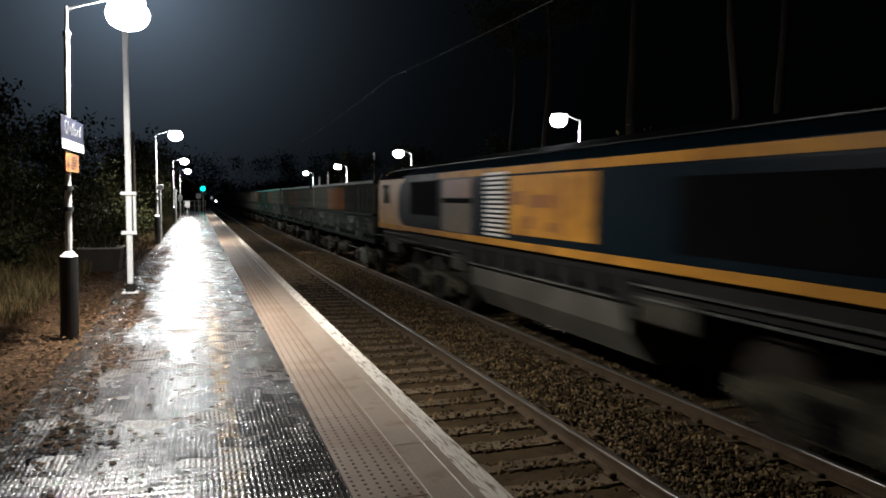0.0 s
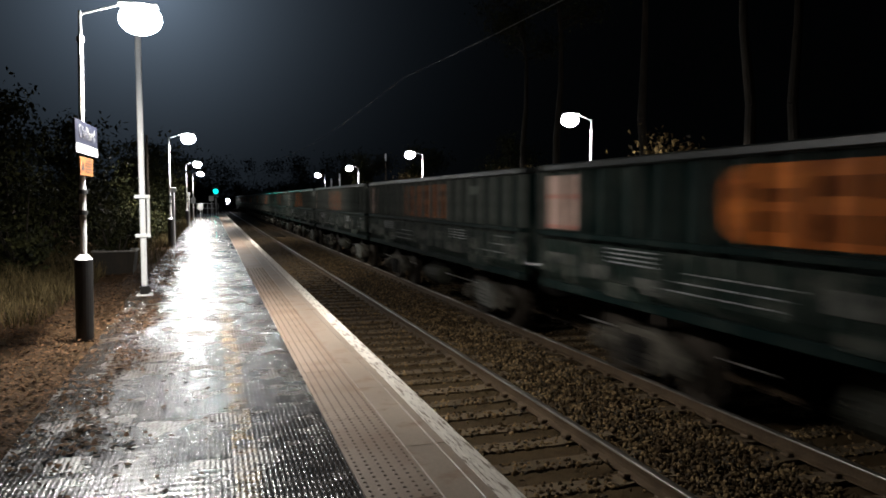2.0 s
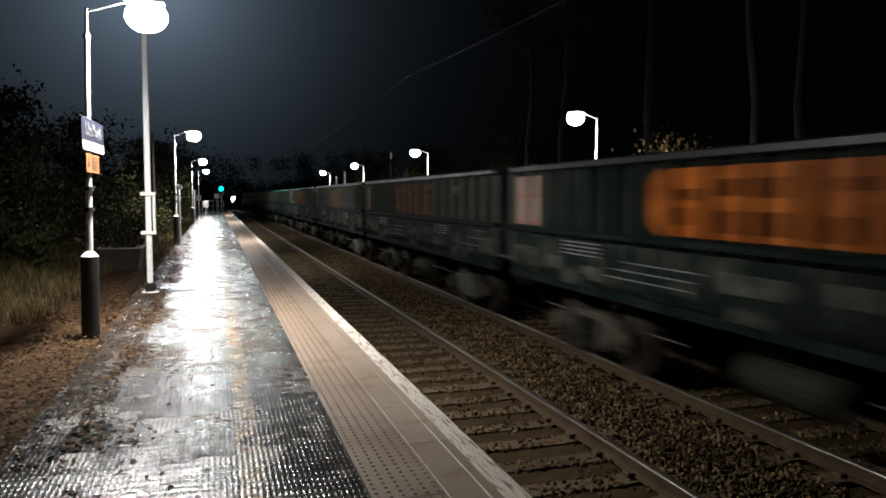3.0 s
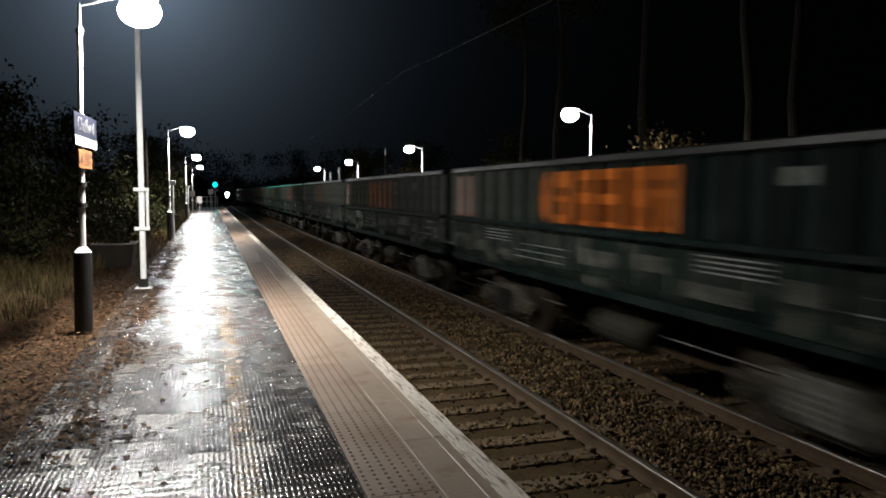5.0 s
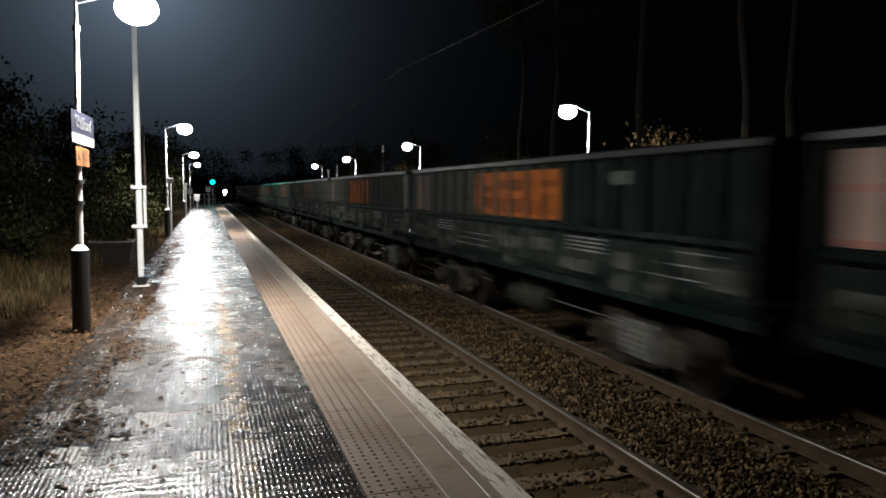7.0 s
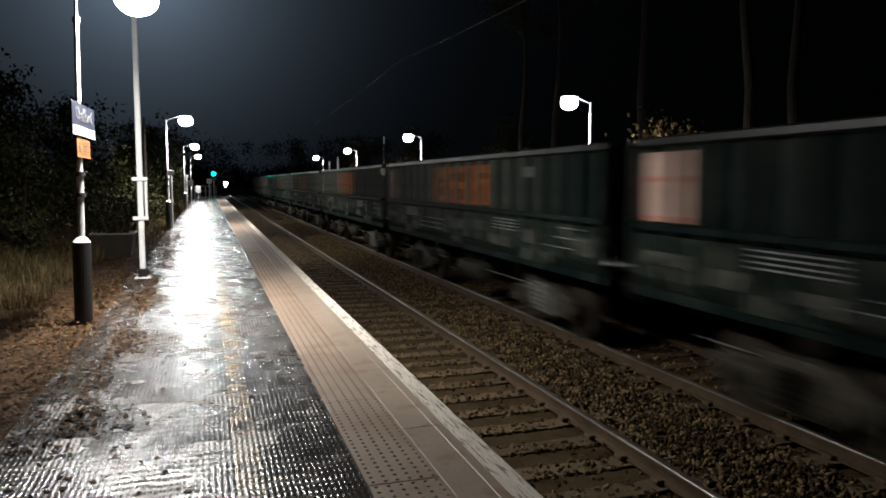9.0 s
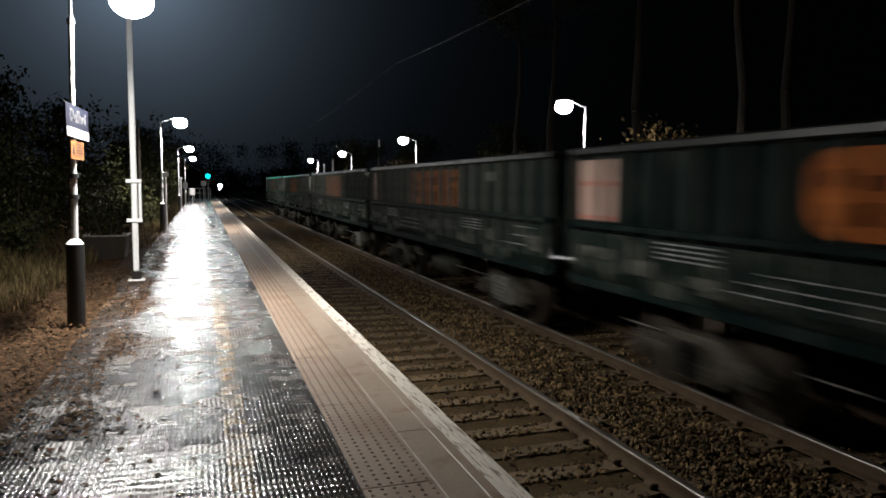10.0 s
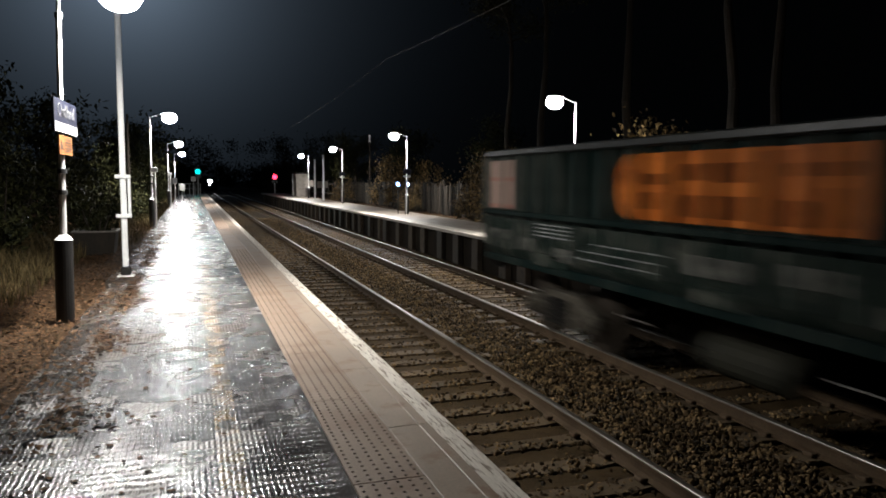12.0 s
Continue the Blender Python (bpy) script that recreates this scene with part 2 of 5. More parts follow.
# train
M_WAGON = surface("dirty_dark_green_wagon_paint", (0.0012, 0.0050, 0.0048), (0.0046, 0.0122, 0.0114), (0.45, 0.7), 2.2, 14, 0.2, 0.004, stain=(0.040, 0.047, 0.040), stain_at=(0.53, 0.66), spec=0.03, stretch=(1, 1.8, 0.25))
M_WAGON_LOW = surface("dust_caked_wagon_paint", (0.0018, 0.0066, 0.0058), (0.018, 0.027, 0.022), (0.45, 0.7), 1.3, 9, 0.2, 0.004, stain=(0.092, 0.092, 0.077), stain_at=(0.52, 0.64), spec=0.03, stretch=(1, 1.2, 0.9))
M_RIM = surface("scuffed_wagon_rim", (0.0020, 0.0032, 0.0030), (0.0088, 0.0104, 0.0092), (0.36, 0.55), 1.6, 18, 0.25, 0.004, stain=(0.003, 0.004, 0.0035), spec=0.30)
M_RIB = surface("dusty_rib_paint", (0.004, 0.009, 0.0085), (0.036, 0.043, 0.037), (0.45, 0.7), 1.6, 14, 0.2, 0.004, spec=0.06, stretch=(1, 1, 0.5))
# lighter copy of the rib paint, with lamplight on the flanks put into its colour
M_RIB_FLANK_LIT = surface("lit_dusty_rib_flank", (0.050, 0.056, 0.049), (0.20, 0.208, 0.184), (0.6, 0.85), 2.0, 14, 0.2, 0.004, spec=0.04, stretch=(1, 1, 0.4))
M_FAR_EDGE = surface("pale_far_coping", (0.26, 0.23, 0.20), (0.46, 0.42, 0.37), (0.4, 0.7), 1.5, 30, 0.3, 0.005)
M_DUSTY = surface("pale_dust_coating", (0.024, 0.025, 0.022), (0.165, 0.163, 0.145), (0.5, 0.8), 2.5, 16, 0.2, 0.003, stain=(0.010, 0.013, 0.012), stain_at=(0.52, 0.62), spec=0.05)
M_ORANGE = surface("faded_orange_panel", (0.32, 0.078, 0.010), (0.58, 0.170, 0.026), (0.42, 0.65), 1.3, 10, 0.1, 0.003, stain=(0.25, 0.058, 0.009), stain_at=(0.52, 0.68), spec=0.10)
M_ORANGE_DARK = surface("dark_orange_blocks", (0.095, 0.023, 0.004), (0.19, 0.050, 0.010), (0.45, 0.7), 1.5, 10, 0.1, 0.003, spec=0.05)
M_PINK = surface("faded_pale_panel", (0.34, 0.22, 0.18), (0.56, 0.40, 0.34), (0.4, 0.65), 1.2, 10, 0.1, 0.003, stain=(0.40, 0.25, 0.20), spec=0.1)
M_PINK_RED = surface("faded_red_band", (0.40, 0.14, 0.10), (0.50, 0.20, 0.15), (0.4, 0.65), 1.5, 10, 0.1, 0.003)
M_PLATE = surface("dull_data_plate", (0.10, 0.12, 0.10), (0.18, 0.20, 0.17), (0.4, 0.6), 2.0, 20, 0.1, 0.002)
M_WHITE_MARK = surface("dusty_white_marking", (0.15, 0.155, 0.155), (0.32, 0.33, 0.33), (0.4, 0.6), 2.0, 20, 0.1, 0.002)
M_BOGIE = surface("brake_dust_steel", (0.011, 0.010, 0.0075), (0.080, 0.071, 0.057), (0.5, 0.8), 2.2, 14, 0.4, 0.006, stain=(0.120, 0.110, 0.090), stain_at=(0.57, 0.68), spec=0.06)
M_WHEEL = surface("rusty_wheel_steel", (0.010, 0.008, 0.006), (0.040, 0.032, 0.025), (0.45, 0.7), 3.0, 25, 0.2, 0.003, metal=0.2, spec=0.1)
M_BRIGHT = surface("bright_worn_steel", (0.45, 0.44, 0.43), (0.65, 0.64, 0.62), (0.2, 0.4), 3.0, 25, 0.1, 0.002, metal=0.9)
M_LOCO_BLUE = surface("deep_blue_loco_paint", (0.0020, 0.0064, 0.0100), (0.0042, 0.0110, 0.0175), (0.3, 0.5), 1.5, 14, 0.1, 0.002, stain=(0.006, 0.0085, 0.0105), spec=0.04)
M_LOCO_YELLOW = surface("orange_yellow_loco_paint", (0.36, 0.155, 0.020), (0.56, 0.265, 0.040), (0.3, 0.55), 1.1, 9, 0.1, 0.002, stain=(0.25, 0.105, 0.022), stain_at=(0.50, 0.66), spec=0.10)
M_LOUVRE = surface("bright_louvre_slat", (0.68, 0.66, 0.62), (0.86, 0.84, 0.80), (0.3, 0.45), 3.0, 25, 0.05, 0.001)
M_LOCO_BOGIE = surface("olive_dusty_bogie", (0.016, 0.014, 0.009), (0.115, 0.103, 0.072), (0.5, 0.8), 1.4, 10, 0.4, 0.006, stain=(0.012, 0.010, 0.007), stain_at=(0.54, 0.66), spec=0.06)
M_TANK = surface("dusty_reservoir_paint", (0.006, 0.0065, 0.005), (0.038, 0.037, 0.028), (0.5, 0.8), 1.8, 12, 0.2, 0.003, spec=0.04)
M_LOCO_CAB = surface("washed_orange_yellow_cab_paint", (0.33, 0.150, 0.024), (0.52, 0.255, 0.048), (0.30, 0.50), 0.9, 8, 0.1, 0.002, stain=(0.25, 0.135, 0.055), stain_at=(0.50, 0.66), spec=0.5)
M_LOCO_GRIME = surface("grimy_tan_loco_side", (0.085, 0.064, 0.046), (0.20, 0.150, 0.105), (0.4, 0.65), 0.9, 8, 0.15, 0.003, stain=(0.11, 0.098, 0.088), stain_at=(0.46, 0.62), spec=0.15)
M_FENCE = surface("weathered_fence_board", (0.004, 0.0035, 0.003), (0.034, 0.029, 0.024), (0.7, 0.9), 2.0, 20, 0.4, 0.005, stretch=(1, 1, 0.25), vary=0.6, spec=0.06)
# far wall behind the piers, in a darker tone than they have
M_FAR_WALL = surface("dark_far_wall", (0.006, 0.005, 0.004), (0.026, 0.020, 0.015), (0.7, 0.95), 1.5, 20, 0.5, 0.01, spec=0.06)
M_FAR_TOP = surface("damp_far_surfacing", (0.085, 0.075, 0.065), (0.21, 0.185, 0.155), (0.28, 0.55), 0.7, 40, 0.4, 0.004, stain=(0.10, 0.065, 0.042), stain_at=(0.52, 0.64))
M_LOCO_ROOF = surface("sooty_loco_roof", (0.002, 0.002, 0.0022), (0.006, 0.006, 0.006), (0.6, 0.85), 1.5, 14, 0.2, 0.003, spec=0.01)
M_GLASS_DARK = surface("dark_cab_glass", (0.006, 0.007, 0.008), (0.012, 0.013, 0.014), (0.05, 0.12), 2.0, 20, 0.0, spec=0.6)


# ---------------------------------------------------------------- mesh helpers
def box(bm, x0, x1, y0, y1, z0, z1, bevel=0.0):
    r = bmesh.ops.create_cube(bm, size=1.0, matrix=Matrix.LocRotScale(((x0 + x1) / 2, (y0 + y1) / 2, (z0 + z1) / 2), None, (abs(x1 - x0), abs(y1 - y0), abs(z1 - z0))))
    if bevel:
        edges = list({e for v in r["verts"] for e in v.link_edges})
        bmesh.ops.bevel(bm, geom=edges, offset=bevel, segments=1, affect="EDGES", profile=0.5)
    return bm


def rod(bm, a, b, r0, r1=None, seg=10):
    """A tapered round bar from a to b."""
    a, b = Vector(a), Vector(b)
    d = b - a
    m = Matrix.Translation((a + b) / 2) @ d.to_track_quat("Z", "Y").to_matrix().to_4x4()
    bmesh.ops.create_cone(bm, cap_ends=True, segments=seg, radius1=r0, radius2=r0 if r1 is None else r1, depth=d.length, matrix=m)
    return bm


def part(name, bm, material, parent=None, label=""):
    """Links a bmesh, or a mesh, as one object under its thing."""
    if isinstance(bm, bmesh.types.BMesh):
        me = bpy.data.meshes.new(name)
        bm.to_mesh(me)
        bm.free()
    else:
        me = bm
    if material and not me.materials:
        me.materials.append(material)
    ob = new(name, me)
    if parent is not None:
        ob.parent = parent
    if label:
        tagged(ob, label)
    return ob


def B():
    return bmesh.new()


def smooth(ob):
    for p in ob.data.polygons:
        p.use_smooth = True
    return ob


def mesh_from(name, verts, faces):
    me = bpy.data.meshes.new(name)
    me.from_pydata(verts, [], faces)
    me.update()
    return me


def prism(bm, outline, y0, y1):
    """An outline in x, z drawn out from y0 to y1."""
    a = [bm.verts.new((x, y0, z)) for x, z in outline]
    b = [bm.verts.new((x, y1, z)) for x, z in outline]
    n = len(outline)
    for i in range(n):
        bm.faces.new((a[i], a[(i + 1) % n], b[(i + 1) % n], b[i]))
    bm.faces.new(a[::-1])
    bm.faces.new(b)
    bmesh.ops.recalc_face_normals(bm, faces=bm.faces)
    return bm


def swept(name, outline, stops):
    """An outline in x, z carried along the line through distances s, open along its length."""
    verts, faces, n = [], [], len(outline)
    for s in stops:
        for x, z in outline:
            px, py, _ = bend(x, s)
            verts.append((px, py, z))
    for i in range(len(stops) - 1):
        for j in range(n):
            k = (j + 1) % n
            faces.append((i * n + j, i * n + k, (i + 1) * n + k, (i + 1) * n + j))
    faces.append(tuple(range(n)))
    faces.append(tuple(range((len(stops) - 1) * n, len(stops) * n))[::-1])
    me = mesh_from(name, verts, faces)
    bm = B()
    bm.from_mesh(me)
    bmesh.ops.recalc_face_normals(bm, faces=bm.faces)
    bm.to_mesh(me)
    bm.free()
    return me


LINE = [-25, 0, 50, 100, 150] + [150 + 8 * i for i in range(1, 20)]


# ---------------------------------------------------------------- ground, one sheet
def ground_height(u, s):
    rough = 0.05 * noise.noise((u * 0.5, s * 0.5, 0.0)) + 0.02 * noise.noise((u * 2.1, s * 2.1, 3.0))
    if 1.2 < u < 8.4:
        return -1.12
    if u <= 1.2:
        bank = 0.0 if u > -2.2 else min(0.5, (-2.2 - u) * 0.07)
        return (-0.055 + rough * 0.5 + bank) if s < 84 else -0.9 + min(0.9, max(0.0, -u * 0.1))
    return (-0.12 + rough) if s < 92 else -0.9 + min(0.9, max(0.0, (u - 9) * 0.1))


def build_ground():
    us = [-220, -120, -70, -40, -25, -16, -11, -8, -6.5, -5.5, -4.8, -4.2, -3.7, -3.2, -2.8, -2.4, -2.1, -1.8, -1.5, -1.25, -1.0, -0.7, 1.19, 1.2001,
          8.3999, 8.41, 9.2, 9.8, 10.4, 11, 12, 13.5, 15, 18, 24, 34, 50, 80, 130, 200, 300]
    ss = [-80, -40, -20, -10, -5] + [-2 + 0.7 * i for i in range(45)] + [30 + 3 * i for i in range(20)] + [92 + 10 * i for i in range(40)]
    verts, faces = [], []
    for s in ss:
        for u in us:
            x, y, _ = bend(u, s)
            verts.append((x, y, ground_height(u, s)))
    w = len(us)
    for i in range(len(ss) - 1):
        for j in range(w - 1):
            faces.append((i * w + j, i * w + j + 1, (i + 1) * w + j + 1, (i + 1) * w + j))
    tagged(part("ground", mesh_from("ground", verts, faces), M_SOIL), "dark damp soil on both sides of the railway", "ground", kind="structure")


build_ground()
bed = tagged(part("ballast_bed", swept("ballast_bed", [(1.5, -1.3), (1.5, -1.075), (8.1, -1.075), (8.1, -1.3)], LINE), M_BALLAST),
             "brown-grey crushed stone bed under both tracks", "ballast", kind="structure")


# ---------------------------------------------------------------- tracks
def rail_outline(cx):
    w, t = 0.036, RAIL
    return [(cx - w, t - 0.006), (cx - w + 0.008, t), (cx + w - 0.008, t), (cx + w, t - 0.006), (cx + w, t - 0.045), (cx + 0.011, t - 0.055), (cx + 0.011, t - 0.125),
            (cx + 0.07, t - 0.142), (cx + 0.07, t - 0.155), (cx - 0.07, t - 0.155), (cx - 0.07, t - 0.142), (cx - 0.011, t - 0.125), (cx - 0.011, t - 0.055), (cx - w, t - 0.045)]


def sleeper_mesh():
    bm = B()
    prism(bm, [(-1.25, -0.2), (-1.25, -0.01), (-1.22, 0.012), (-0.95, 0.014), (-0.5, -0.015), (0.5, -0.015), (0.95, 0.014), (1.22, 0.012), (1.25, -0.01), (1.25, -0.2)], -0.125, 0.125)
    me = bpy.data.meshes.new("sleeper")
    bm.to_mesh(me)
    bm.free()
    me.materials.append(M_SLEEPER)
    return me


def build_track(name, rails, label):
    track = tagged(new(name), label, "railway track", kind="structure")
    for cx in rails:
        rail = part("rail", swept("rail", rail_outline(cx), LINE), M_RAIL_SIDE, track)
        crown = [(-0.0385, -0.018), (-0.0385, -0.008), (-0.031, 0.001), (-0.014, 0.004), (0.014, 0.004), (0.031, 0.001), (0.0385, -0.008), (0.0385, -0.018)]
        smooth(part("rail_head", swept("rail_head", [(cx + dx, RAIL + dz) for dx, dz in crown], LINE), M_RAIL_TOP, rail, "polished running surface of the rail"))
    return track


SLEEPER_ME = sleeper_mesh()
TRACKS = [build_track("track_near", RAILS_NEAR, "wet rusty rails on concrete sleepers beside the platform"),
          build_track("track_far", RAILS_FAR, "rusty rails on concrete sleepers carrying a freight train")]


# ---------------------------------------------------------------- near platform
platform = tagged(new("platform_near"), "wet railway platform with ribbed surfacing and worn white edge line", "platform", kind="structure")
bm = B()
box(bm, -1.25, 0.765, -12, 84, -0.5, 0.0)
surfacing = part("surfacing", bm, M_ASPHALT, platform, "wet black ribbed surfacing with a worn yellow line")
bm = B()
box(bm, 1.25, 1.50, -12, 84, -1.3, -0.09)
part("platform_wall", bm, M_BRICK, platform, "dirty wall below the platform edge")
bm = B()
box(bm, 1.448, 1.586, -12, 84, 0.001, 0.0045)
part("white_line", bm, M_WHITE_LINE, platform, "worn white painted line at the platform edge")

# ---------------------------------------------------------------- far platform
far = tagged(new("platform_far"), "lit concrete platform on uprights across the tracks", "platform", kind="structure")
bm = B()
box(bm, FAR_EDGE, FAR_EDGE + 0.62, -12, 92, -0.10, 0.0, 0.01)
part("edge_slab", bm, M_FAR_EDGE, far)
bm = B()
box(bm, FAR_EDGE + 0.62, 10.6, -12, 92, -0.3, -0.004)
part("surfacing", bm, M_FAR_TOP, far)
bm = B()
box(bm, FAR_EDGE + 0.02, FAR_EDGE + 0.14, -12, 92, 0.001, 0.005)
part("white_line", bm, M_WHITE_LINE, far)
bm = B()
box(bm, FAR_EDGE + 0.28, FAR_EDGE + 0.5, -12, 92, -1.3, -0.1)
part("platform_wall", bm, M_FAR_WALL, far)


# ---------------------------------------------------------------- lamp masts
def lamp_mast(side):
    """A slim stepped mast with a black foot and a lantern on a short arm. side: +1 reaches to the right."""
    mast = new("lamp_mast")
    bm = B()
    rod(bm, (0, 0, -0.05), (0, 0, 0.90), 0.10, 0.10, 20)
    part("foot", bm, M_BLACK, mast, "black coated mast foot")
    bm = B()
    rod(bm, (0, 0, 0.90), (0, 0, 0.96), 0.10, 0.05, 20)
    part("collar", bm, M_GALV, mast)
    bm = B()
    rod(bm, (0, 0, 0.95), (0, 0, 1.75), 0.038, 0.036, 14)
    rod(bm, (0, 0, 1.75), (0, 0, 3.42), 0.031, 0.029, 14)
    rod(bm, (0, 0, 3.39), (0, 0, 3.45), 0.042, 0.042, 14)
    rod(bm, (0, 0, 3.42), (0, 0, 3.74), 0.023, 0.018, 14)
    part("pole", bm, M_GALV, mast)
    for z in (1.42, 1.66):
        bm = B()
        rod(bm, (0, 0, z), (0, 0, z + 0.05), 0.055, 0.055, 14)
        part("band", bm, M_BLACK, mast)
    bm = B()
    rod(bm, (0, 0, 3.70), (side * 0.42, 0, 3.845), 0.013, 0.013, 8)
    part("arm", bm, M_GALV, mast)
    bm = B()
    box(bm, side * 0.40, side * 0.84, -0.10, 0.10, 3.835, 3.875, 0.015)
    lantern = part("lantern", bm, M_GALV, mast)
    bm = B()
    bmesh.ops.create_uvsphere(bm, u_segments=24, v_segments=14, radius=1.0, matrix=Matrix.Translation((side * 0.64, 0, 3.70)) @ Matrix.Diagonal((0.24, 0.20, 0.185, 1)))
    part("lens", bm, M_LENS, lantern, "glowing white lantern glass")
    return mast


mast = lamp_mast(1)
mast.matrix_basis = pose(MAST_X1 + 0.03, MASTS_LEFT[0], 0, 0, 0.9, 0)
tagged(mast, "slim pale lamp mast with black foot beside the platform", "lamp post", group="lamps on the near platform")
for y in MASTS_LEFT[1:]:
    copy_thing(mast, pose(MAST_X, y, 0))
mast_r = lamp_mast(-1)
mast_r.matrix_basis = pose(MAST_RX, MASTS_RIGHT[0], 0)
tagged(mast_r, "slim pale lamp mast on the far platform", "lamp post", group="lamps on the far platform")
for y in MASTS_RIGHT[1:]:
    copy_thing(mast_r, pose(MAST_RX, y, 0))


# ---------------------------------------------------------------- freight train
PITCH, SPEED, FIRST_GAP, WAGONS = 13.2, 24.91, 21.45, 22
BODY = 12.44


def plate(bm, x, u0, u1, z0, z1, t=0.012, bevel=0.0):
    """A flat plate on the side at x, from u0 to u1 ahead of the rear end; z above the platform."""
    box(bm, x - t, x + t * 0.2, -u1, -u0, z0 - RAIL, z1 - RAIL, bevel)


def rounded_plate(bm, x, u0, u1, z0, z1, r, t=0.014):
    """A plate whose rear end is rounded."""
    z0, z1 = z0 - RAIL, z1 - RAIL
    outline = [(-u1, z0), (-u1, z1)]
    outline += [(-u0 - r + r * math.sin(radians(a)), z1 - r + r * math.cos(radians(a))) for a in range(0, 91, 15)]
    outline += [(-u0 - r + r * math.cos(radians(a)), z0 + r - r * math.sin(radians(a))) for a in range(0, 91, 15)]
    f = [bm.verts.new((x - t, y, z)) for y, z in outline]
    g = [bm.verts.new((x, y, z)) for y, z in outline]
    bm.faces.new(f)
    bm.faces.new(g[::-1])
    for i in range(len(f)):
        j = (i + 1) % len(f)
        bm.faces.new((f[i], g[i], g[j], f[j]))
    bmesh.ops.recalc_face_normals(bm, faces=bm.faces)


def side_outline(bm, outline, x0, x1):
    """An outline in y, z drawn out from x0 to x1."""
    a = [bm.verts.new((x0, y, z)) for y, z in outline]
    b = [bm.verts.new((x1, y, z)) for y, z in outline]
    n = len(outline)
    for i in range(n):
        bm.faces.new((a[i], a[(i + 1) % n], b[(i + 1) % n], b[i]))
    bm.faces.new(a[::-1])
    bm.faces.new(b)
    bmesh.ops.recalc_face_normals(bm, faces=bm.faces)


def bogie(parent, u, big=False):
    """A two-axle bogie with cast side frames, its centre u ahead of the rear end."""
    cast = B()
    L = 1.28 if big else 1.14
    for sx in (-1, 1):
        x0, x1 = sorted((sx * 0.94, sx * 1.08))
        # arched top chord and dropped spring seat
        side_outline(cast, [(-u + y, z) for y, z in ((-L, 0.42), (-L, 0.60), (-L + 0.30, 0.68), (-0.40, 0.78), (0.40, 0.78), (L - 0.30, 0.68), (L, 0.60), (L, 0.42),
                                                     (0.62, 0.46), (0.44, 0.24), (-0.44, 0.24), (-0.62, 0.46))], x0, x1)
    box(cast, -0.95, 0.95, -u - 0.2, -u + 0.2, 0.45, 0.74)
    steel = M_LOCO_BOGIE if big else M_BOGIE
    b = part("bogie", cast, steel, parent, "bogie frame caked in brake dust")
    for sx in (-1, 1):
        for k in (-0.9, 0.9):
            bm = B()
            box(bm, sx * 1.07, sx * 1.15, -u + k - 0.15, -u + k + 0.15, 0.34, 0.64, 0.03)
            rod(bm, (sx * 1.14, -u + k, 0.46), (sx * 1.21, -u + k, 0.46), 0.11, 0.09, 12)
            part("axle_box", bm, steel, b)
        for k in (-0.22, 0.0, 0.22):
            bm = B()
            for q in range(5):
                rod(bm, (sx * 1.10, -u + k, 0.30 + 0.075 * q), (sx * 1.10, -u + k, 0.345 + 0.075 * q), 0.085, 0.085, 10)
            rod(bm, (sx * 1.10, -u + k, 0.28), (sx * 1.10, -u + k, 0.68), 0.05, 0.05, 8)
            part("spring", bm, M_DARK_METAL, b)
    r = 0.53 if big else 0.46
    for k in (-0.9, 0.9):
        for sx in (-1, 1):
            w = B()
            rod(w, (sx * 0.70, -u + k, r), (sx * 0.82, -u + k, r), r, r, 24)
            rod(w, (sx * 0.67, -u + k, r), (sx * 0.705, -u + k, r), r + 0.028, r + 0.028, 24)
            rod(w, (sx * 0.80, -u + k, r), (sx * 0.86, -u + k, r), 0.12, 0.12, 14)
            part("wheel", w, M_WHEEL, b)
        w = B()
        rod(w, (-0.68, -u + k, r), (0.68, -u + k, r), 0.08, 0.08, 10)
        part("axle", w, M_BOGIE, b)
    return b


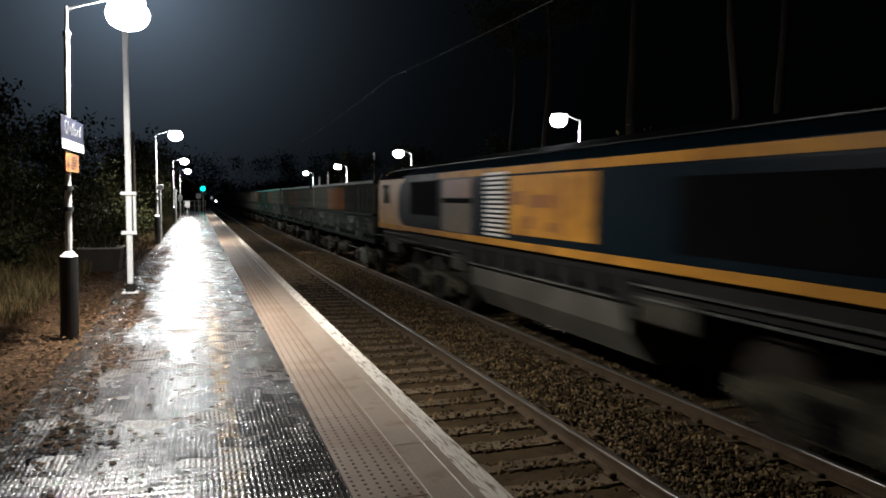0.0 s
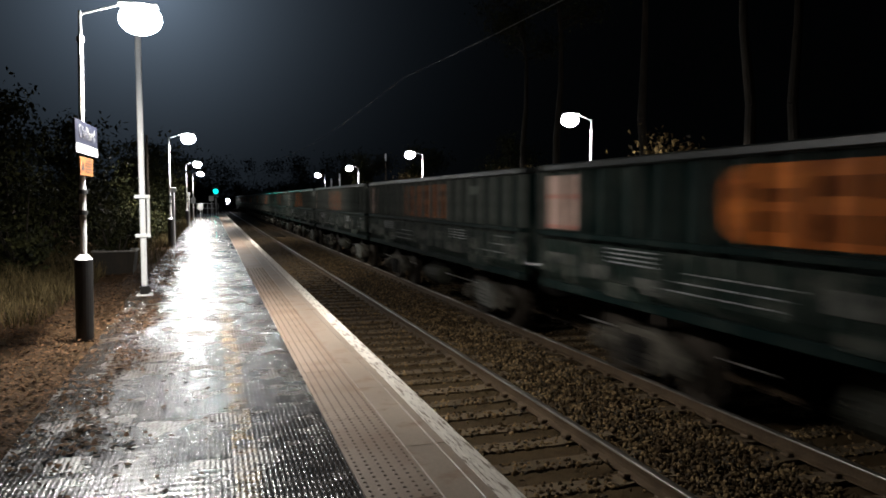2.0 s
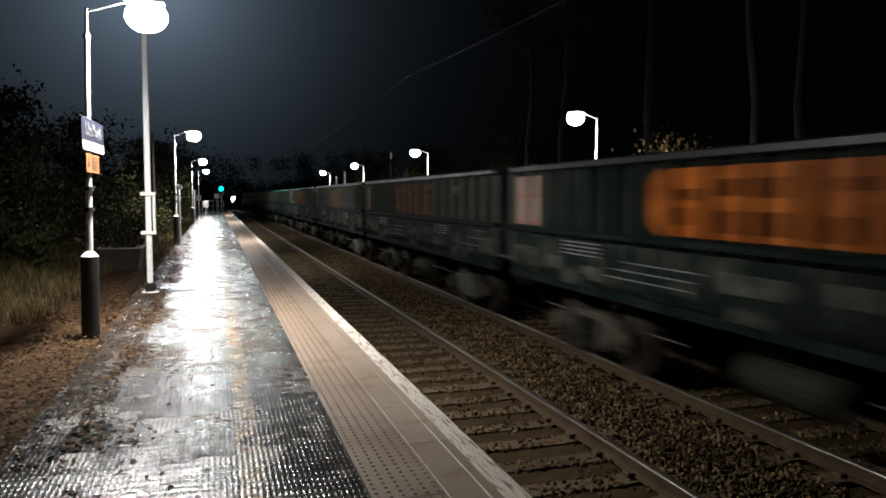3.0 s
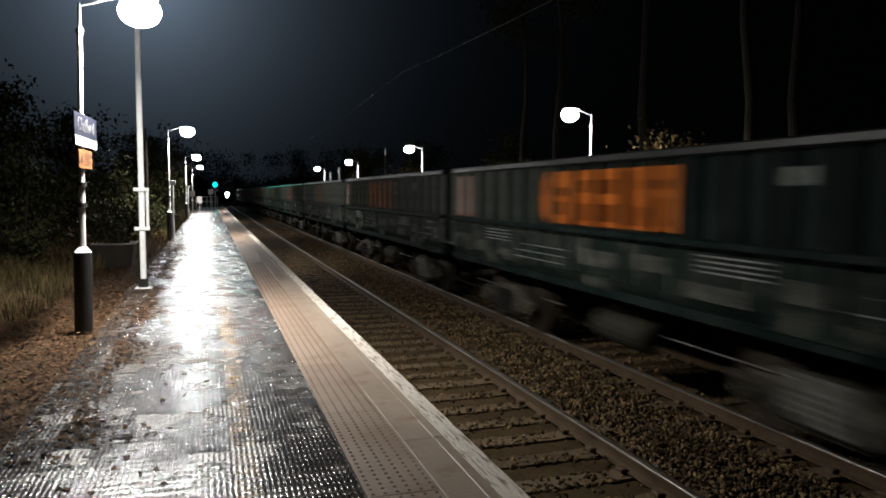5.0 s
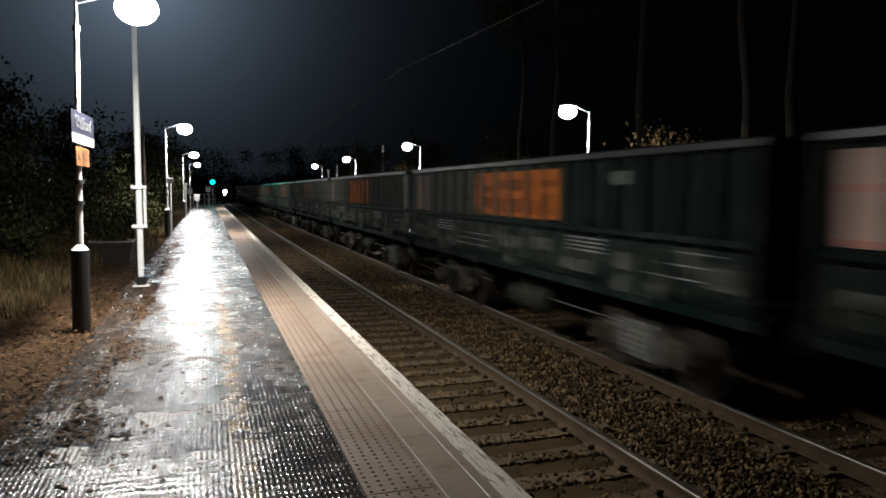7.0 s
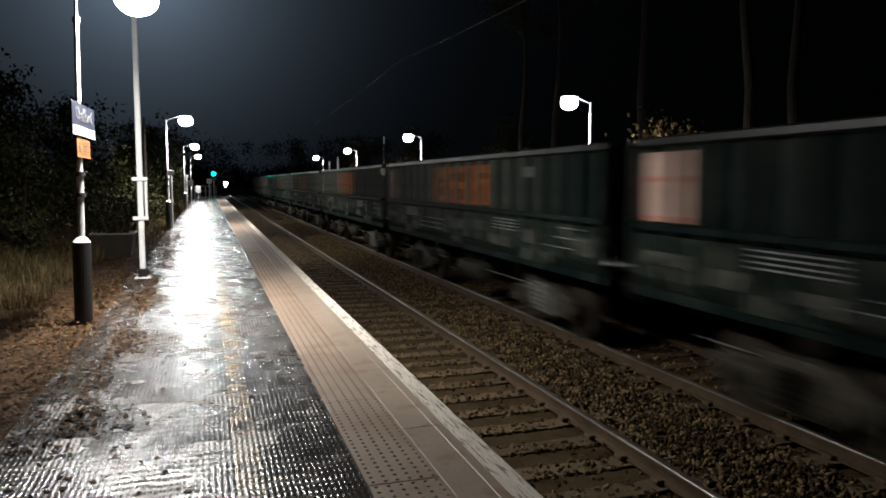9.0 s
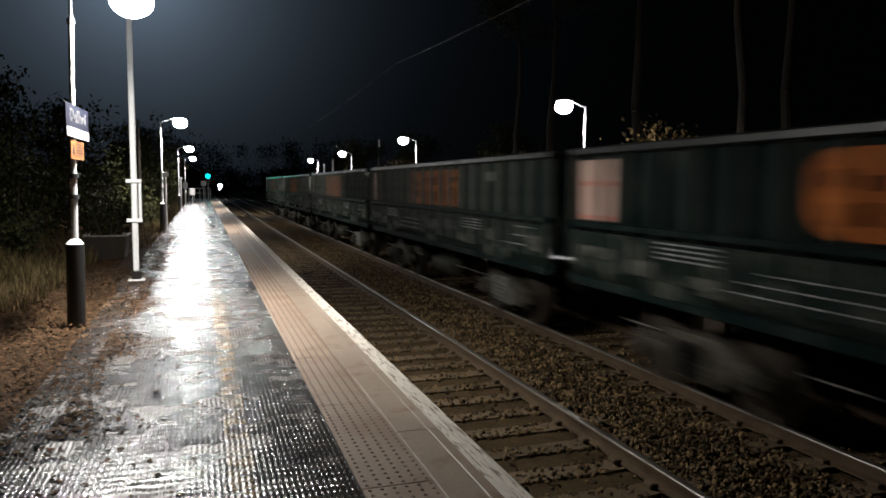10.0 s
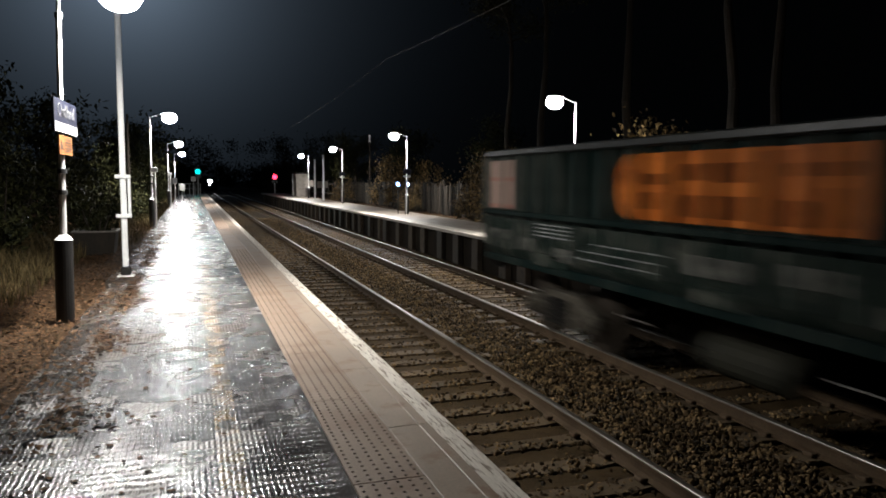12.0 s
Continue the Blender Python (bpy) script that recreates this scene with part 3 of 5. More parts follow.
def build_wagon():
    wagon = new("box_wagon")
    H = 1.35
    # open tub: sides, ends and floor with thickness
    bm = B()
    for sx in (-1, 1):
        box(bm, sx * (H - 0.135), sx * (H - 0.085), -BODY, 0, 0.98 - RAIL, 2.03 - RAIL)
    box(bm, -H + 0.135, H - 0.135, -0.06, 0, 0.5 - RAIL, 2.03 - RAIL)
    box(bm, -H + 0.135, H - 0.135, -BODY, -BODY + 0.06, 0.5 - RAIL, 2.03 - RAIL)
    body = part("body", bm, M_WAGON, wagon)
    bm = B()
    for sx in (-1, 1):
        prism(bm, [(sx * (H - 0.05), 0.975 - RAIL), (sx * H, 0.975 - RAIL), (sx * (H - 0.03), 0.45 - RAIL), (sx * (H - 0.12), 0.30 - RAIL), (sx * (H - 0.17), 0.30 - RAIL), (sx * (H - 0.09), 0.46 - RAIL)], -BODY, 0)
    part("lower_side", bm, M_WAGON_LOW, wagon, "lower side caked in pale dust")
    bm = B()
    box(bm, -H + 0.1, H - 0.1, -BODY + 0.02, -0.02, 0.40 - RAIL, 0.46 - RAIL)
    part("floor_plate", bm, M_WAGON, wagon)
    bm = B()
    for sx in (-1, 1):
        box(bm, sx * (H - 0.15), sx * (H + 0.025), -BODY - 0.02, 0.02, 2.025 - RAIL, 2.135 - RAIL, 0.02)
    box(bm, -H, H, -0.07, 0.02, 2.03 - RAIL, 2.13 - RAIL, 0.02)
    box(bm, -H, H, -BODY - 0.02, -BODY + 0.07, 2.03 - RAIL, 2.13 - RAIL, 0.02)
    part("rim", bm, M_RIM, wagon, "scuffed pale top rim")
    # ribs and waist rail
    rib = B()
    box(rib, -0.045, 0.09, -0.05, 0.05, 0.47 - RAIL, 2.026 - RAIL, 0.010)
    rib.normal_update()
    # flanks take the lamplit colour, the other faces the plain rib paint
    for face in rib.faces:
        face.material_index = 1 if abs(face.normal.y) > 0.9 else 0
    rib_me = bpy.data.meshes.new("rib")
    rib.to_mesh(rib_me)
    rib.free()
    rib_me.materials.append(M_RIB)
    rib_me.materials.append(M_RIB_FLANK_LIT)
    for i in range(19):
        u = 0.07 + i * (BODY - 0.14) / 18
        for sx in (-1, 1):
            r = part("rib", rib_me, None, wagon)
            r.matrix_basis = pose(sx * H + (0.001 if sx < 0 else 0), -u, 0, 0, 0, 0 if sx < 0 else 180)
    for sx in (-1, 1):
        bm = B()
        box(bm, sx * (H - 0.09), sx * (H + 0.05), -BODY, 0, 1.03 - RAIL, 1.11 - RAIL, 0.012)
        part("waist_rail", bm, M_WAGON, wagon)
        bm = B()
        box(bm, sx * (H - 0.12), sx * (H - 0.02), -BODY, 0, 0.20 - RAIL, 0.33 - RAIL, 0.012)
        part("sole_bar", bm, M_WAGON, wagon)
    # panels and marks painted on the skin between the ribs and over their faces
    for sx in (-1,):
        x, skin = -H - 0.047, -H + 0.083
        bm = B()
        plate(bm, skin, 0.15, 1.02, 1.13, 1.96, 0.008)
        part("pale_panel", bm, M_PINK, wagon, "faded pinkish-white panel")
        for z0, z1 in ((1.60, 1.67), (1.14, 1.20)):
            bm = B()
            plate(bm, skin - 0.006, 0.16, 1.01, z0, z1, 0.006)
            part("red_band", bm, M_PINK_RED, wagon)
        bm = B()
        rounded_plate(bm, skin, 4.38, 7.96, 1.15, 1.94, 0.30, 0.010)
        part("orange_panel", bm, M_ORANGE, wagon, "large faded orange panel with darker blocks")
        for i, name, paint in [(k, "orange_rib_face", M_ORANGE) for k in (7, 8, 9, 10, 11)] + [(1, "pale_rib_face", M_PINK)]:
            u = 0.07 + i * (BODY - 0.14) / 18
            bm = B()
            plate(bm, x, u - 0.042, u + 0.042, 1.15, 1.94, 0.004)
            part(name, bm, paint, wagon)
        for u0, w, z0, z1 in ((4.62, 0.24, 1.60, 1.76), (5.02, 0.34, 1.57, 1.70), (5.48, 0.14, 1.60, 1.80), (5.74, 0.36, 1.62, 1.80), (6.28, 0.40, 1.60, 1.80), (7.00, 0.16, 1.20, 1.90), (7.30, 0.60, 1.66, 1.78),
                              (4.66, 0.20, 1.26, 1.46), (4.98, 0.26, 1.28, 1.48), (5.40, 0.22, 1.24, 1.46), (5.74, 0.34, 1.22, 1.46), (6.30, 0.42, 1.22, 1.46), (7.22, 0.30, 1.20, 1.44), (7.64, 0.20, 1.22, 1.56)):
            bm = B()
            plate(bm, skin - 0.009, u0 - 0.07, u0 + w - 0.07, z0, z1, 0.007)
            part("dark_block", bm, M_ORANGE_DARK, wagon)
        bm = B()
        plate(bm, skin, 9.48, 9.94, 1.69, 1.86)
        part("data_plate", bm, M_PLATE, wagon, "dull grey-green data plate")
        for u0 in (2.2, 8.6):
            for k in range(4):
                bm = B()
                plate(bm, x + 0.03, u0, u0 + 1.0, 0.76 + 0.058 * k, 0.778 + 0.058 * k)
                part("stencil_bar", bm, M_WHITE_MARK, wagon, "unreadable white lettering bar")
        for u0, w, zb, dz in ((3.35, 2.1, 0.53, 0.11), (10.6, 1.3, 0.61, 0.15)):
            for k in range(3):
                bm = B()
                plate(bm, x + 0.05, u0 + 0.28 * k, u0 + w - 0.12 * (2 - k), zb + dz * k, zb + 0.014 + dz * k)
                part("grab_rail", bm, M_WHITE_MARK, wagon, "pale handrail along the sill")
        for u0, w, z0, h in ((0.3, 0.8, 0.62, 0.16), (1.5, 0.5, 0.5, 0.2), (2.7, 0.6, 0.42, 0.2), (5.9, 0.9, 0.6, 0.22), (7.3, 0.6, 0.66, 0.2), (8.4, 0.8, 0.45, 0.18), (9.9, 0.4, 0.6, 0.22), (11.6, 0.6, 0.55, 0.25)):
            bm = B()
            plate(bm, x + 0.06, u0, u0 + w, z0, z0 + h, 0.02, 0.006)
            part("access_plate", bm, M_DUSTY, wagon, "dust-covered plate on the lower side")
        for i in range(25):
            u = 0.32 + i * 0.495
            bm = B()
            side_outline(bm, [(-u - 0.03, 0.34 - RAIL), (-u + 0.03, 0.34 - RAIL), (-u + 0.03, 0.97 - RAIL), (-u - 0.03, 0.97 - RAIL)], -H - 0.012, -H + 0.10)
            part("gusset", bm, M_RIB, wagon)
        for u0, u1 in ((2.0, 3.05), (6.0, 6.7), (9.6, 10.9)):
            bm = B()
            plate(bm, x + 0.09, u0, u1, 0.02 + 0.28, 0.22 + 0.28, 0.05, 0.01)
            part("side_box", bm, M_WAGON_LOW, wagon, "dusty equipment box under the sill")
    for u0, u1 in ((7.7, 9.6), (1.2, 1.9), (4.3, 4.9)):
        bm = B()
        rod(bm, (-1.15, -u0, -0.14 - RAIL), (-1.15, -u1, -0.14 - RAIL), 0.012, 0.012, 6)
        part("brake_rod", bm, M_BRIGHT, wagon, "bright worn brake rod")
    bm = B()
    rod(bm, (-1.02, -6.0, 0.62), (-1.02, -7.15, 0.62), 0.21, 0.21, 16)
    for yy in (-6.0, -7.15):
        bmesh.ops.create_uvsphere(bm, u_segments=14, v_segments=8, radius=1.0, matrix=Matrix.Translation((-1.02, yy, 0.62)) @ Matrix.Diagonal((0.21, 0.10, 0.21, 1)))
    reservoir = part("air_reservoir", bm, M_TANK, wagon, "pale dusty air reservoir")
    for yy in (-6.25, -6.9):
        bm = B()
        rod(bm, (-1.02, yy - 0.02, 0.62), (-1.02, yy + 0.02, 0.62), 0.222, 0.222, 16)
        box(bm, -1.05, -0.99, yy - 0.02, yy + 0.02, 0.80, 1.10)
        part("strap", bm, M_DARK_METAL, reservoir)
    bm = B()
    box(bm, -1.17, -1.10, -10.55, -9.62, 0.30, 0.80, 0.03)
    part("brake_cover", bm, M_DUSTY, wagon, "pale dusty cover on the bogie")
    bm = B()
    box(bm, -0.25, 0.25, -BODY + 0.2, -0.2, 0.08 - RAIL, 0.38 - RAIL)
    rod(bm, (-0.55, -5.6, 0.02 - RAIL), (-0.55, -6.9, 0.02 - RAIL), 0.2, 0.2, 14)
    part("underframe", bm, M_BOGIE, wagon)
    for u in (0.0, BODY):
        s = 1 if u == 0 else -1
        for x in (-0.87, 0.87):
            bm = B()
            rod(bm, (x, -u, 1.06), (x, -u + s * 0.28, 1.06), 0.09, 0.09, 12)
            rod(bm, (x, -u + s * 0.28, 1.06), (x, -u + s * 0.33, 1.06), 0.22, 0.22, 16)
            part("buffer", bm, M_DARK_METAL, wagon)
    bogie(wagon, 2.45)
    bogie(wagon, 10.0)
    return wagon


LOCO = 21.1


def build_loco():
    loco = new("diesel_locomotive")
    H = 1.35
    z = lambda v: v - RAIL
    shell = [(-H, z(0.74)), (-H, z(1.98)), (-H + 0.02, z(2.16)), (-H + 0.42, z(2.38)), (-0.45, z(2.52)), (0.45, z(2.52)), (H - 0.42, z(2.38)), (H - 0.02, z(2.16)), (H, z(1.98)), (H, z(0.74))]
    bm = B()
    prism(bm, shell[1:-1] + [(H, z(0.89)), (-H, z(0.89))], -LOCO + 2.7, -2.72)
    part("body_side", bm, M_LOCO_BLUE, loco, "deep blue bodywork with orange stripes")
    for u0, u1 in ((0.0, 2.7), (LOCO - 2.7, LOCO)):
        bm = B()
        sh = [(-H, z(0.74)), (-H, z(1.98)), (-H + 0.03, z(2.10)), (H - 0.03, z(2.10)), (H, z(1.98)), (H, z(0.74))]
        prism(bm, sh, -u1, -u0)
        cab = part("cab", bm, M_LOCO_CAB, loco, "grimy orange-yellow driving cab")
        bm = B()
        w0 = 0.4 if u0 == 0 else LOCO - 1.3
        box(bm, -H - 0.008, -H + 0.02, -w0 - 0.85, -w0, z(1.44), z(1.96), 0.004)
        part("cab_window", bm, M_GLASS_DARK, cab)
        bm = B()
        yend = 0.012 if u0 == 0 else -LOCO - 0.012
        ys = -0.01 if u0 == 0 else -LOCO + 0.01
        for sx in (-1, 1):
            box(bm, sx * 0.15, sx * 1.1, min(ys, yend), max(ys, yend), z(1.45), z(2.0))
        part("windscreen", bm, M_GLASS_DARK, cab)
    bm = B()
    prism(bm, [(-H + 0.05, z(2.14)), (-H + 0.44, z(2.40)), (-0.45, z(2.54)), (0.45, z(2.54)), (H - 0.44, z(2.40)), (H - 0.05, z(2.14)), (0.9, z(2.09)), (-0.9, z(2.09))], -LOCO + 0.2, -0.2)
    part("roof", bm, M_LOCO_ROOF, loco, "sooty dark roof")
    bm = B()
    plate(bm, -H - 0.004, 5.6, LOCO - 2.4, 2.02, 2.145, 0.01)
    part("cantrail_stripe", bm, M_LOCO_YELLOW, loco)
    bm = B()
    plate(bm, -H - 0.006, 0.0, LOCO, 0.765, 0.885, 0.012)
    part("sole_stripe", bm, M_LOCO_YELLOW, loco)
    bm = B()
    rod(bm, (-H + 0.30, -LOCO + 0.4, z(2.36)), (-H + 0.30, -0.4, z(2.36)), 0.016, 0.016, 6)
    part("roof_rail", bm, M_RIM, loco)
    bm = B()
    rounded_plate(bm, -H - 0.002, 2.2, 5.75, 0.90, 2.0, 0.5, 0.006)
    part("curved_flash", bm, M_LOCO_BLUE, loco, "dark blue flash with a rounded end")
    bm = B()
    plate(bm, -H - 0.002, 5.78, 7.75, 0.90, 2.02, 0.006)
    part("side_door_panel", bm, M_LOCO_GRIME, loco, "side panel covered in tan grime")
    for u in (5.80, 7.72):
        bm = B()
        plate(bm, -H - 0.009, u - 0.02, u + 0.02, 0.92, 2.0, 0.008)
        part("panel_seam", bm, M_DARK_METAL, loco)
    bm = B()
    plate(bm, -H - 0.008, 3.4, 5.55, 1.20, 1.99, 0.012)
    part("side_grille", bm, M_LOCO_ROOF, loco)
    bm = B()
    plate(bm, -H - 0.008, 5.95, 7.65, 1.62, 1.98, 0.012)
    part("red_panel", bm, surface("dull_red_panel", (0.15, 0.060, 0.034), (0.25, 0.105, 0.062), (0.35, 0.55), 1.5, 14, 0.1, 0.002), loco)
    bm = B()
    plate(bm, -H - 0.008, 5.95, 7.65, 1.50, 1.60, 0.012)
    part("dark_band", bm, M_LOCO_ROOF, loco)
    for k in range(14):
        bm = B()
        plate(bm, -H - 0.008, 8.45, 9.4, 0.930 + 0.084 * k, 0.974 + 0.084 * k, 0.03, 0.006)
        part("louvre", bm, M_LOUVRE, loco, "bright steel louvre slat")
    bm = B()
    plate(bm, -H - 0.006, 9.5, 12.4, 1.0, 1.98, 0.012)
    part("yellow_panel", bm, M_LOCO_YELLOW, loco, "orange-yellow side panel")
    for u0, u1, z0, z1 in ((9.6, 10.1, 1.50, 1.72), (10.3, 11.2, 1.46, 1.66), (10.2, 10.5, 1.12, 1.32), (11.35, 11.5, 1.06, 1.92), (11.0, 11.3, 1.10, 1.24)):
        bm = B()
        plate(bm, -H - 0.018, u0, u1, z0, z1, 0.005)
        part("panel_mark", bm, M_SIGN_ORANGE, loco, "dull worn mark on the panel")
    bm = B()
    plate(bm, -H - 0.006, 14.2, LOCO - 2.8, 1.0, 1.86, 0.012)
    part("engine_grille", bm, M_LOCO_ROOF, loco)
    bm = B()
    prism(bm, [(-1.2, z(-0.1)), (-1.25, z(0.25)), (1.25, z(0.25)), (1.2, z(-0.1)), (0.9, z(-0.5)), (-0.9, z(-0.5))], -13.0, -7.4)
    part("fuel_tank", bm, surface("grey_dusty_tank", (0.035, 0.033, 0.026), (0.13, 0.12, 0.098), (0.45, 0.7), 1.4, 12, 0.2, 0.004), loco)
    bm = B()
    box(bm, -1.22, 1.22, -LOCO + 0.1, -0.1, z(0.42), z(0.74))
    for k in range(8):
        box(bm, -1.30, -1.2, -7.2 + 0.0 - k * 0.8, -7.2 - 0.5 - k * 0.8, z(0.30), z(0.62), 0.02)
    part("underframe", bm, M_DARK_METAL, loco)
    for u0, u1, zz in ((0.4, 3.2, 0.62), (2.0, 6.8, 0.50), (3.5, 7.0, 0.36), (7.5, 12.8, 0.33), (13.2, 17.5, 0.55), (13.4, 19.8, 0.40), (0.6, 2.4, 0.40)):
        bm = B()
        rod(bm, (-1.31, -u0, z(zz)), (-1.31, -u1, z(zz)), 0.02, 0.02, 6)
        part("pipe", bm, M_DUSTY, loco, "dusty pipe below the frame")
    for u0, u1 in ((1.0, 1.9), (6.3, 7.2), (13.3, 14.4), (18.0, 19.2)):
        bm = B()
        box(bm, -1.29, -1.1, -u1, -u0, z(0.10), z(0.44), 0.03)
        part("equipment_box", bm, M_BOGIE, loco)
    for u in (3.0, 5.0, LOCO - 5.0, LOCO - 3.0):
        bogie(loco, u, True)
    for x in (-0.87, 0.87):
        bm = B()
        rod(bm, (x, 0.0, 1.06), (x, 0.18, 1.06), 0.1, 0.1, 12)
        rod(bm, (x, 0.18, 1.06), (x, 0.22, 1.06), 0.23, 0.23, 16)
        part("buffer", bm, M_DARK_METAL, loco)
    return loco


loco = build_loco()
tagged(loco, "blue and orange diesel locomotive hauling wagons", "locomotive")
first_wagon = build_wagon()
tagged(first_wagon, "dirty dark green open box wagon with orange panel", "freight wagon", group="wagons of the freight train")
TRAIN = [(loco, FIRST_GAP - 0.3)]
for i in range(WAGONS):
    w = first_wagon if i == 0 else copy_thing(first_wagon, pose(0, 0, 0))
    TRAIN.append((w, FIRST_GAP + PITCH * (i + 1) - 0.38))


# ---------------------------------------------------------------- station name sign and column
def text_mesh(words, size, material, parent, m, name="lettering"):
    cu = bpy.data.curves.new(name, "FONT")
    cu.body, cu.size, cu.extrude, cu.align_x, cu.align_y = words, size, 0.002, "CENTER", "CENTER"
    cu.space_character = 1.2
    tmp = bpy.data.objects.new(name, cu)
    me = bpy.data.meshes.new_from_object(tmp)
    bpy.data.objects.remove(tmp)
    me.name = name
    ob = part(name, me, material, parent)
    ob.matrix_basis = m
    return ob


sign = tagged(new("station_sign"), "navy station name sign with white band on a mast", "sign")
bm = B()
box(bm, -0.012, 0.012, -0.64, 0.64, -0.185, 0.185, 0.004)
part("board", bm, M_NAVY, sign)
bm = B()
box(bm, 0.0125, 0.016, -0.635, 0.635, -0.18, -0.075)
part("white_band", bm, M_SIGN_WHITE, sign)
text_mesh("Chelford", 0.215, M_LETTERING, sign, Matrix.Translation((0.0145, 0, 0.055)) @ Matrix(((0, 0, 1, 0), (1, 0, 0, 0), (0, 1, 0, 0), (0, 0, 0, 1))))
bm = B()
for yy in (-0.18, 0.18):
    box(bm, -0.05, -0.012, yy - 0.03, yy + 0.03, -0.04, 0.04)
part("bracket", bm, M_DARK_METAL, sign)
sign.matrix_basis = pose(MAST_X1 + 0.105, 9.44, 2.29, 0, 0, -2.2)

notice = tagged(new("warning_notice"), "small orange warning notice below the station sign", "sign")
bm = B()
box(bm, -0.008, 0.008, -0.37, 0.37, -0.108, 0.108, 0.003)
part("board", bm, M_SIGN_ORANGE, notice)
bm = B()
v = [bm.verts.new(p) for p in ((0.0095, -0.31, -0.05), (0.0095, -0.17, -0.05), (0.0095, -0.24, 0.06), (0.012, -0.31, -0.05), (0.012, -0.17, -0.05), (0.012, -0.24, 0.06))]
bm.faces.new(v[3:]), bm.faces.new(v[2::-1])
for i in range(3):
    bm.faces.new((v[i], v[(i + 1) % 3], v[3 + (i + 1) % 3], v[3 + i]))
part("triangle", bm, M_NAVY, notice)
for k, w in enumerate((0.34, 0.40, 0.30, 0.36, 0.24)):
    bm = B()
    box(bm, 0.0095, 0.0115, -0.08, -0.08 + w, 0.060 - 0.032 * k, 0.070 - 0.032 * k)
    part("text_bar", bm, M_NAVY, notice)
notice.matrix_basis = pose(MAST_X1 + 0.10, 9.42, 1.975, 0, 0, -2.2)

column = tagged(new("steel_column"), "tall pale grey steel column on a concrete base", "column")
bm = B()
box(bm, -0.045, 0.045, -0.045, 0.045, 0.16, 4.32, 0.016)
part("shaft", bm, M_GALV, column)
bm = B()
box(bm, -0.072, 0.072, -0.072, 0.072, 0.03, 0.16, 0.01)
part("base_band", bm, M_DARK_METAL, column, "dark rusted foot of the column")
bm = B()
box(bm, -0.13, 0.13, -0.13, 0.13, -0.02, 0.03, 0.008)
part("base_plate", bm, M_GALV, column)
for z, s in ((1.64, 1), (1.0, 1)):
    bm = B()
    box(bm, -0.12, 0.12, -0.075, -0.03, z - 0.03, z + 0.03, 0.008)
    part("clamp", bm, M_GALV, column)
bm = B()
box(bm, 0.066, 0.11, -0.05, 0.05, 1.0, 1.62, 0.01)
part("cable_trunking", bm, M_GALV, column)
column.matrix_basis = pose(-1.05, 13.06, 0)
bm = B()
box(bm, -1.30, -0.82, 12.4, 13.4, -0.2, 0.012, 0.01)
tagged(part("concrete_pad", bm, M_PIER), "damp square concrete pad under the column", "paving", kind="structure")


# a dim pole and planters behind the platform
def thin_pole(x, y, h):
    p = tagged(new("telegraph_pole"), "dim slender pole standing among bushes", "pole")
    bm = B()
    rod(bm, (0, 0, -0.1), (0, 0, h), 0.07, 0.045, 10)
    part("shaft", bm, M_BARK, p)
    p.matrix_basis = pose(x, y, 0)


thin_pole(-2.2, 30.0, 4.0)

far_pole = tagged(new("telegraph_pole"), "dark pole behind the trees, its top coloured as lit", "pole")
bm = B()
rod(bm, (0, 0, -0.1), (0, 0, 4.42), 0.08, 0.06, 10)
part("shaft", bm, M_BARK, far_pole)
# pale top section: the lamplight on the pole is put into its colour
bm = B()
rod(bm, (0, 0, 4.42), (0, 0, 4.95), 0.06, 0.06, 10)
part("cap", bm, M_GALV, far_pole, "pole top with lamplight put into its colour")
far_pole.matrix_basis = pose(12.6, 54.0, 0)

planter = tagged(new("planter"), "dark timber planter tub with a pale rim", "planter")
bm = B()
prism(bm, [(-0.36, 0), (0.36, 0), (0.42, 0.5), (-0.42, 0.5)], -0.42, 0.42)
part("tub", bm, M_WOOD, planter)
bm = B()
for a, b in (((-0.45, -0.45), (0.45, -0.40)), ((-0.45, 0.40), (0.45, 0.45)), ((-0.45, -0.40), (-0.40, 0.40)), ((0.40, -0.40), (0.45, 0.40))):
    box(bm, a[0], b[0], a[1], b[1], 0.5, 0.53)
part("rim", bm, M_CONCRETE, planter)
planter.matrix_basis = pose(-2.0, 17.8, -0.05)


# ---------------------------------------------------------------- signals
def signal(name, label, material, h):
    s = tagged(new(name), label, "railway signal")
    bm = B()
    rod(bm, (0, 0, -1.0), (0, 0, h + 0.2), 0.06, 0.06, 12)
    part("post", bm, M_GALV, s)
    bm = B()
    box(bm, -0.31, 0.31, -0.11, 0.06, h - 0.75, h + 0.40, 0.02)
    head = part("head", bm, M_BLACK, s, "black signal head")
    bm = B()
    rod(bm, (0, -0.12, h), (0, -0.15, h), 0.27, 0.24, 20)
    part("lit_lens", bm, material, head)
    for z in (h - 0.40, h - 0.62):
        bm = B()
        rod(bm, (0, -0.12, z), (0, -0.15, z), 0.09, 0.09, 16)
        part("dark_lens", bm, M_GLASS_DARK, head)
    bm = B()
    rod(bm, (0, -0.12, h + 0.2), (0, -0.28, h + 0.12), 0.02, 0.015, 8)
    part("hood", bm, M_BLACK, head)
    return s


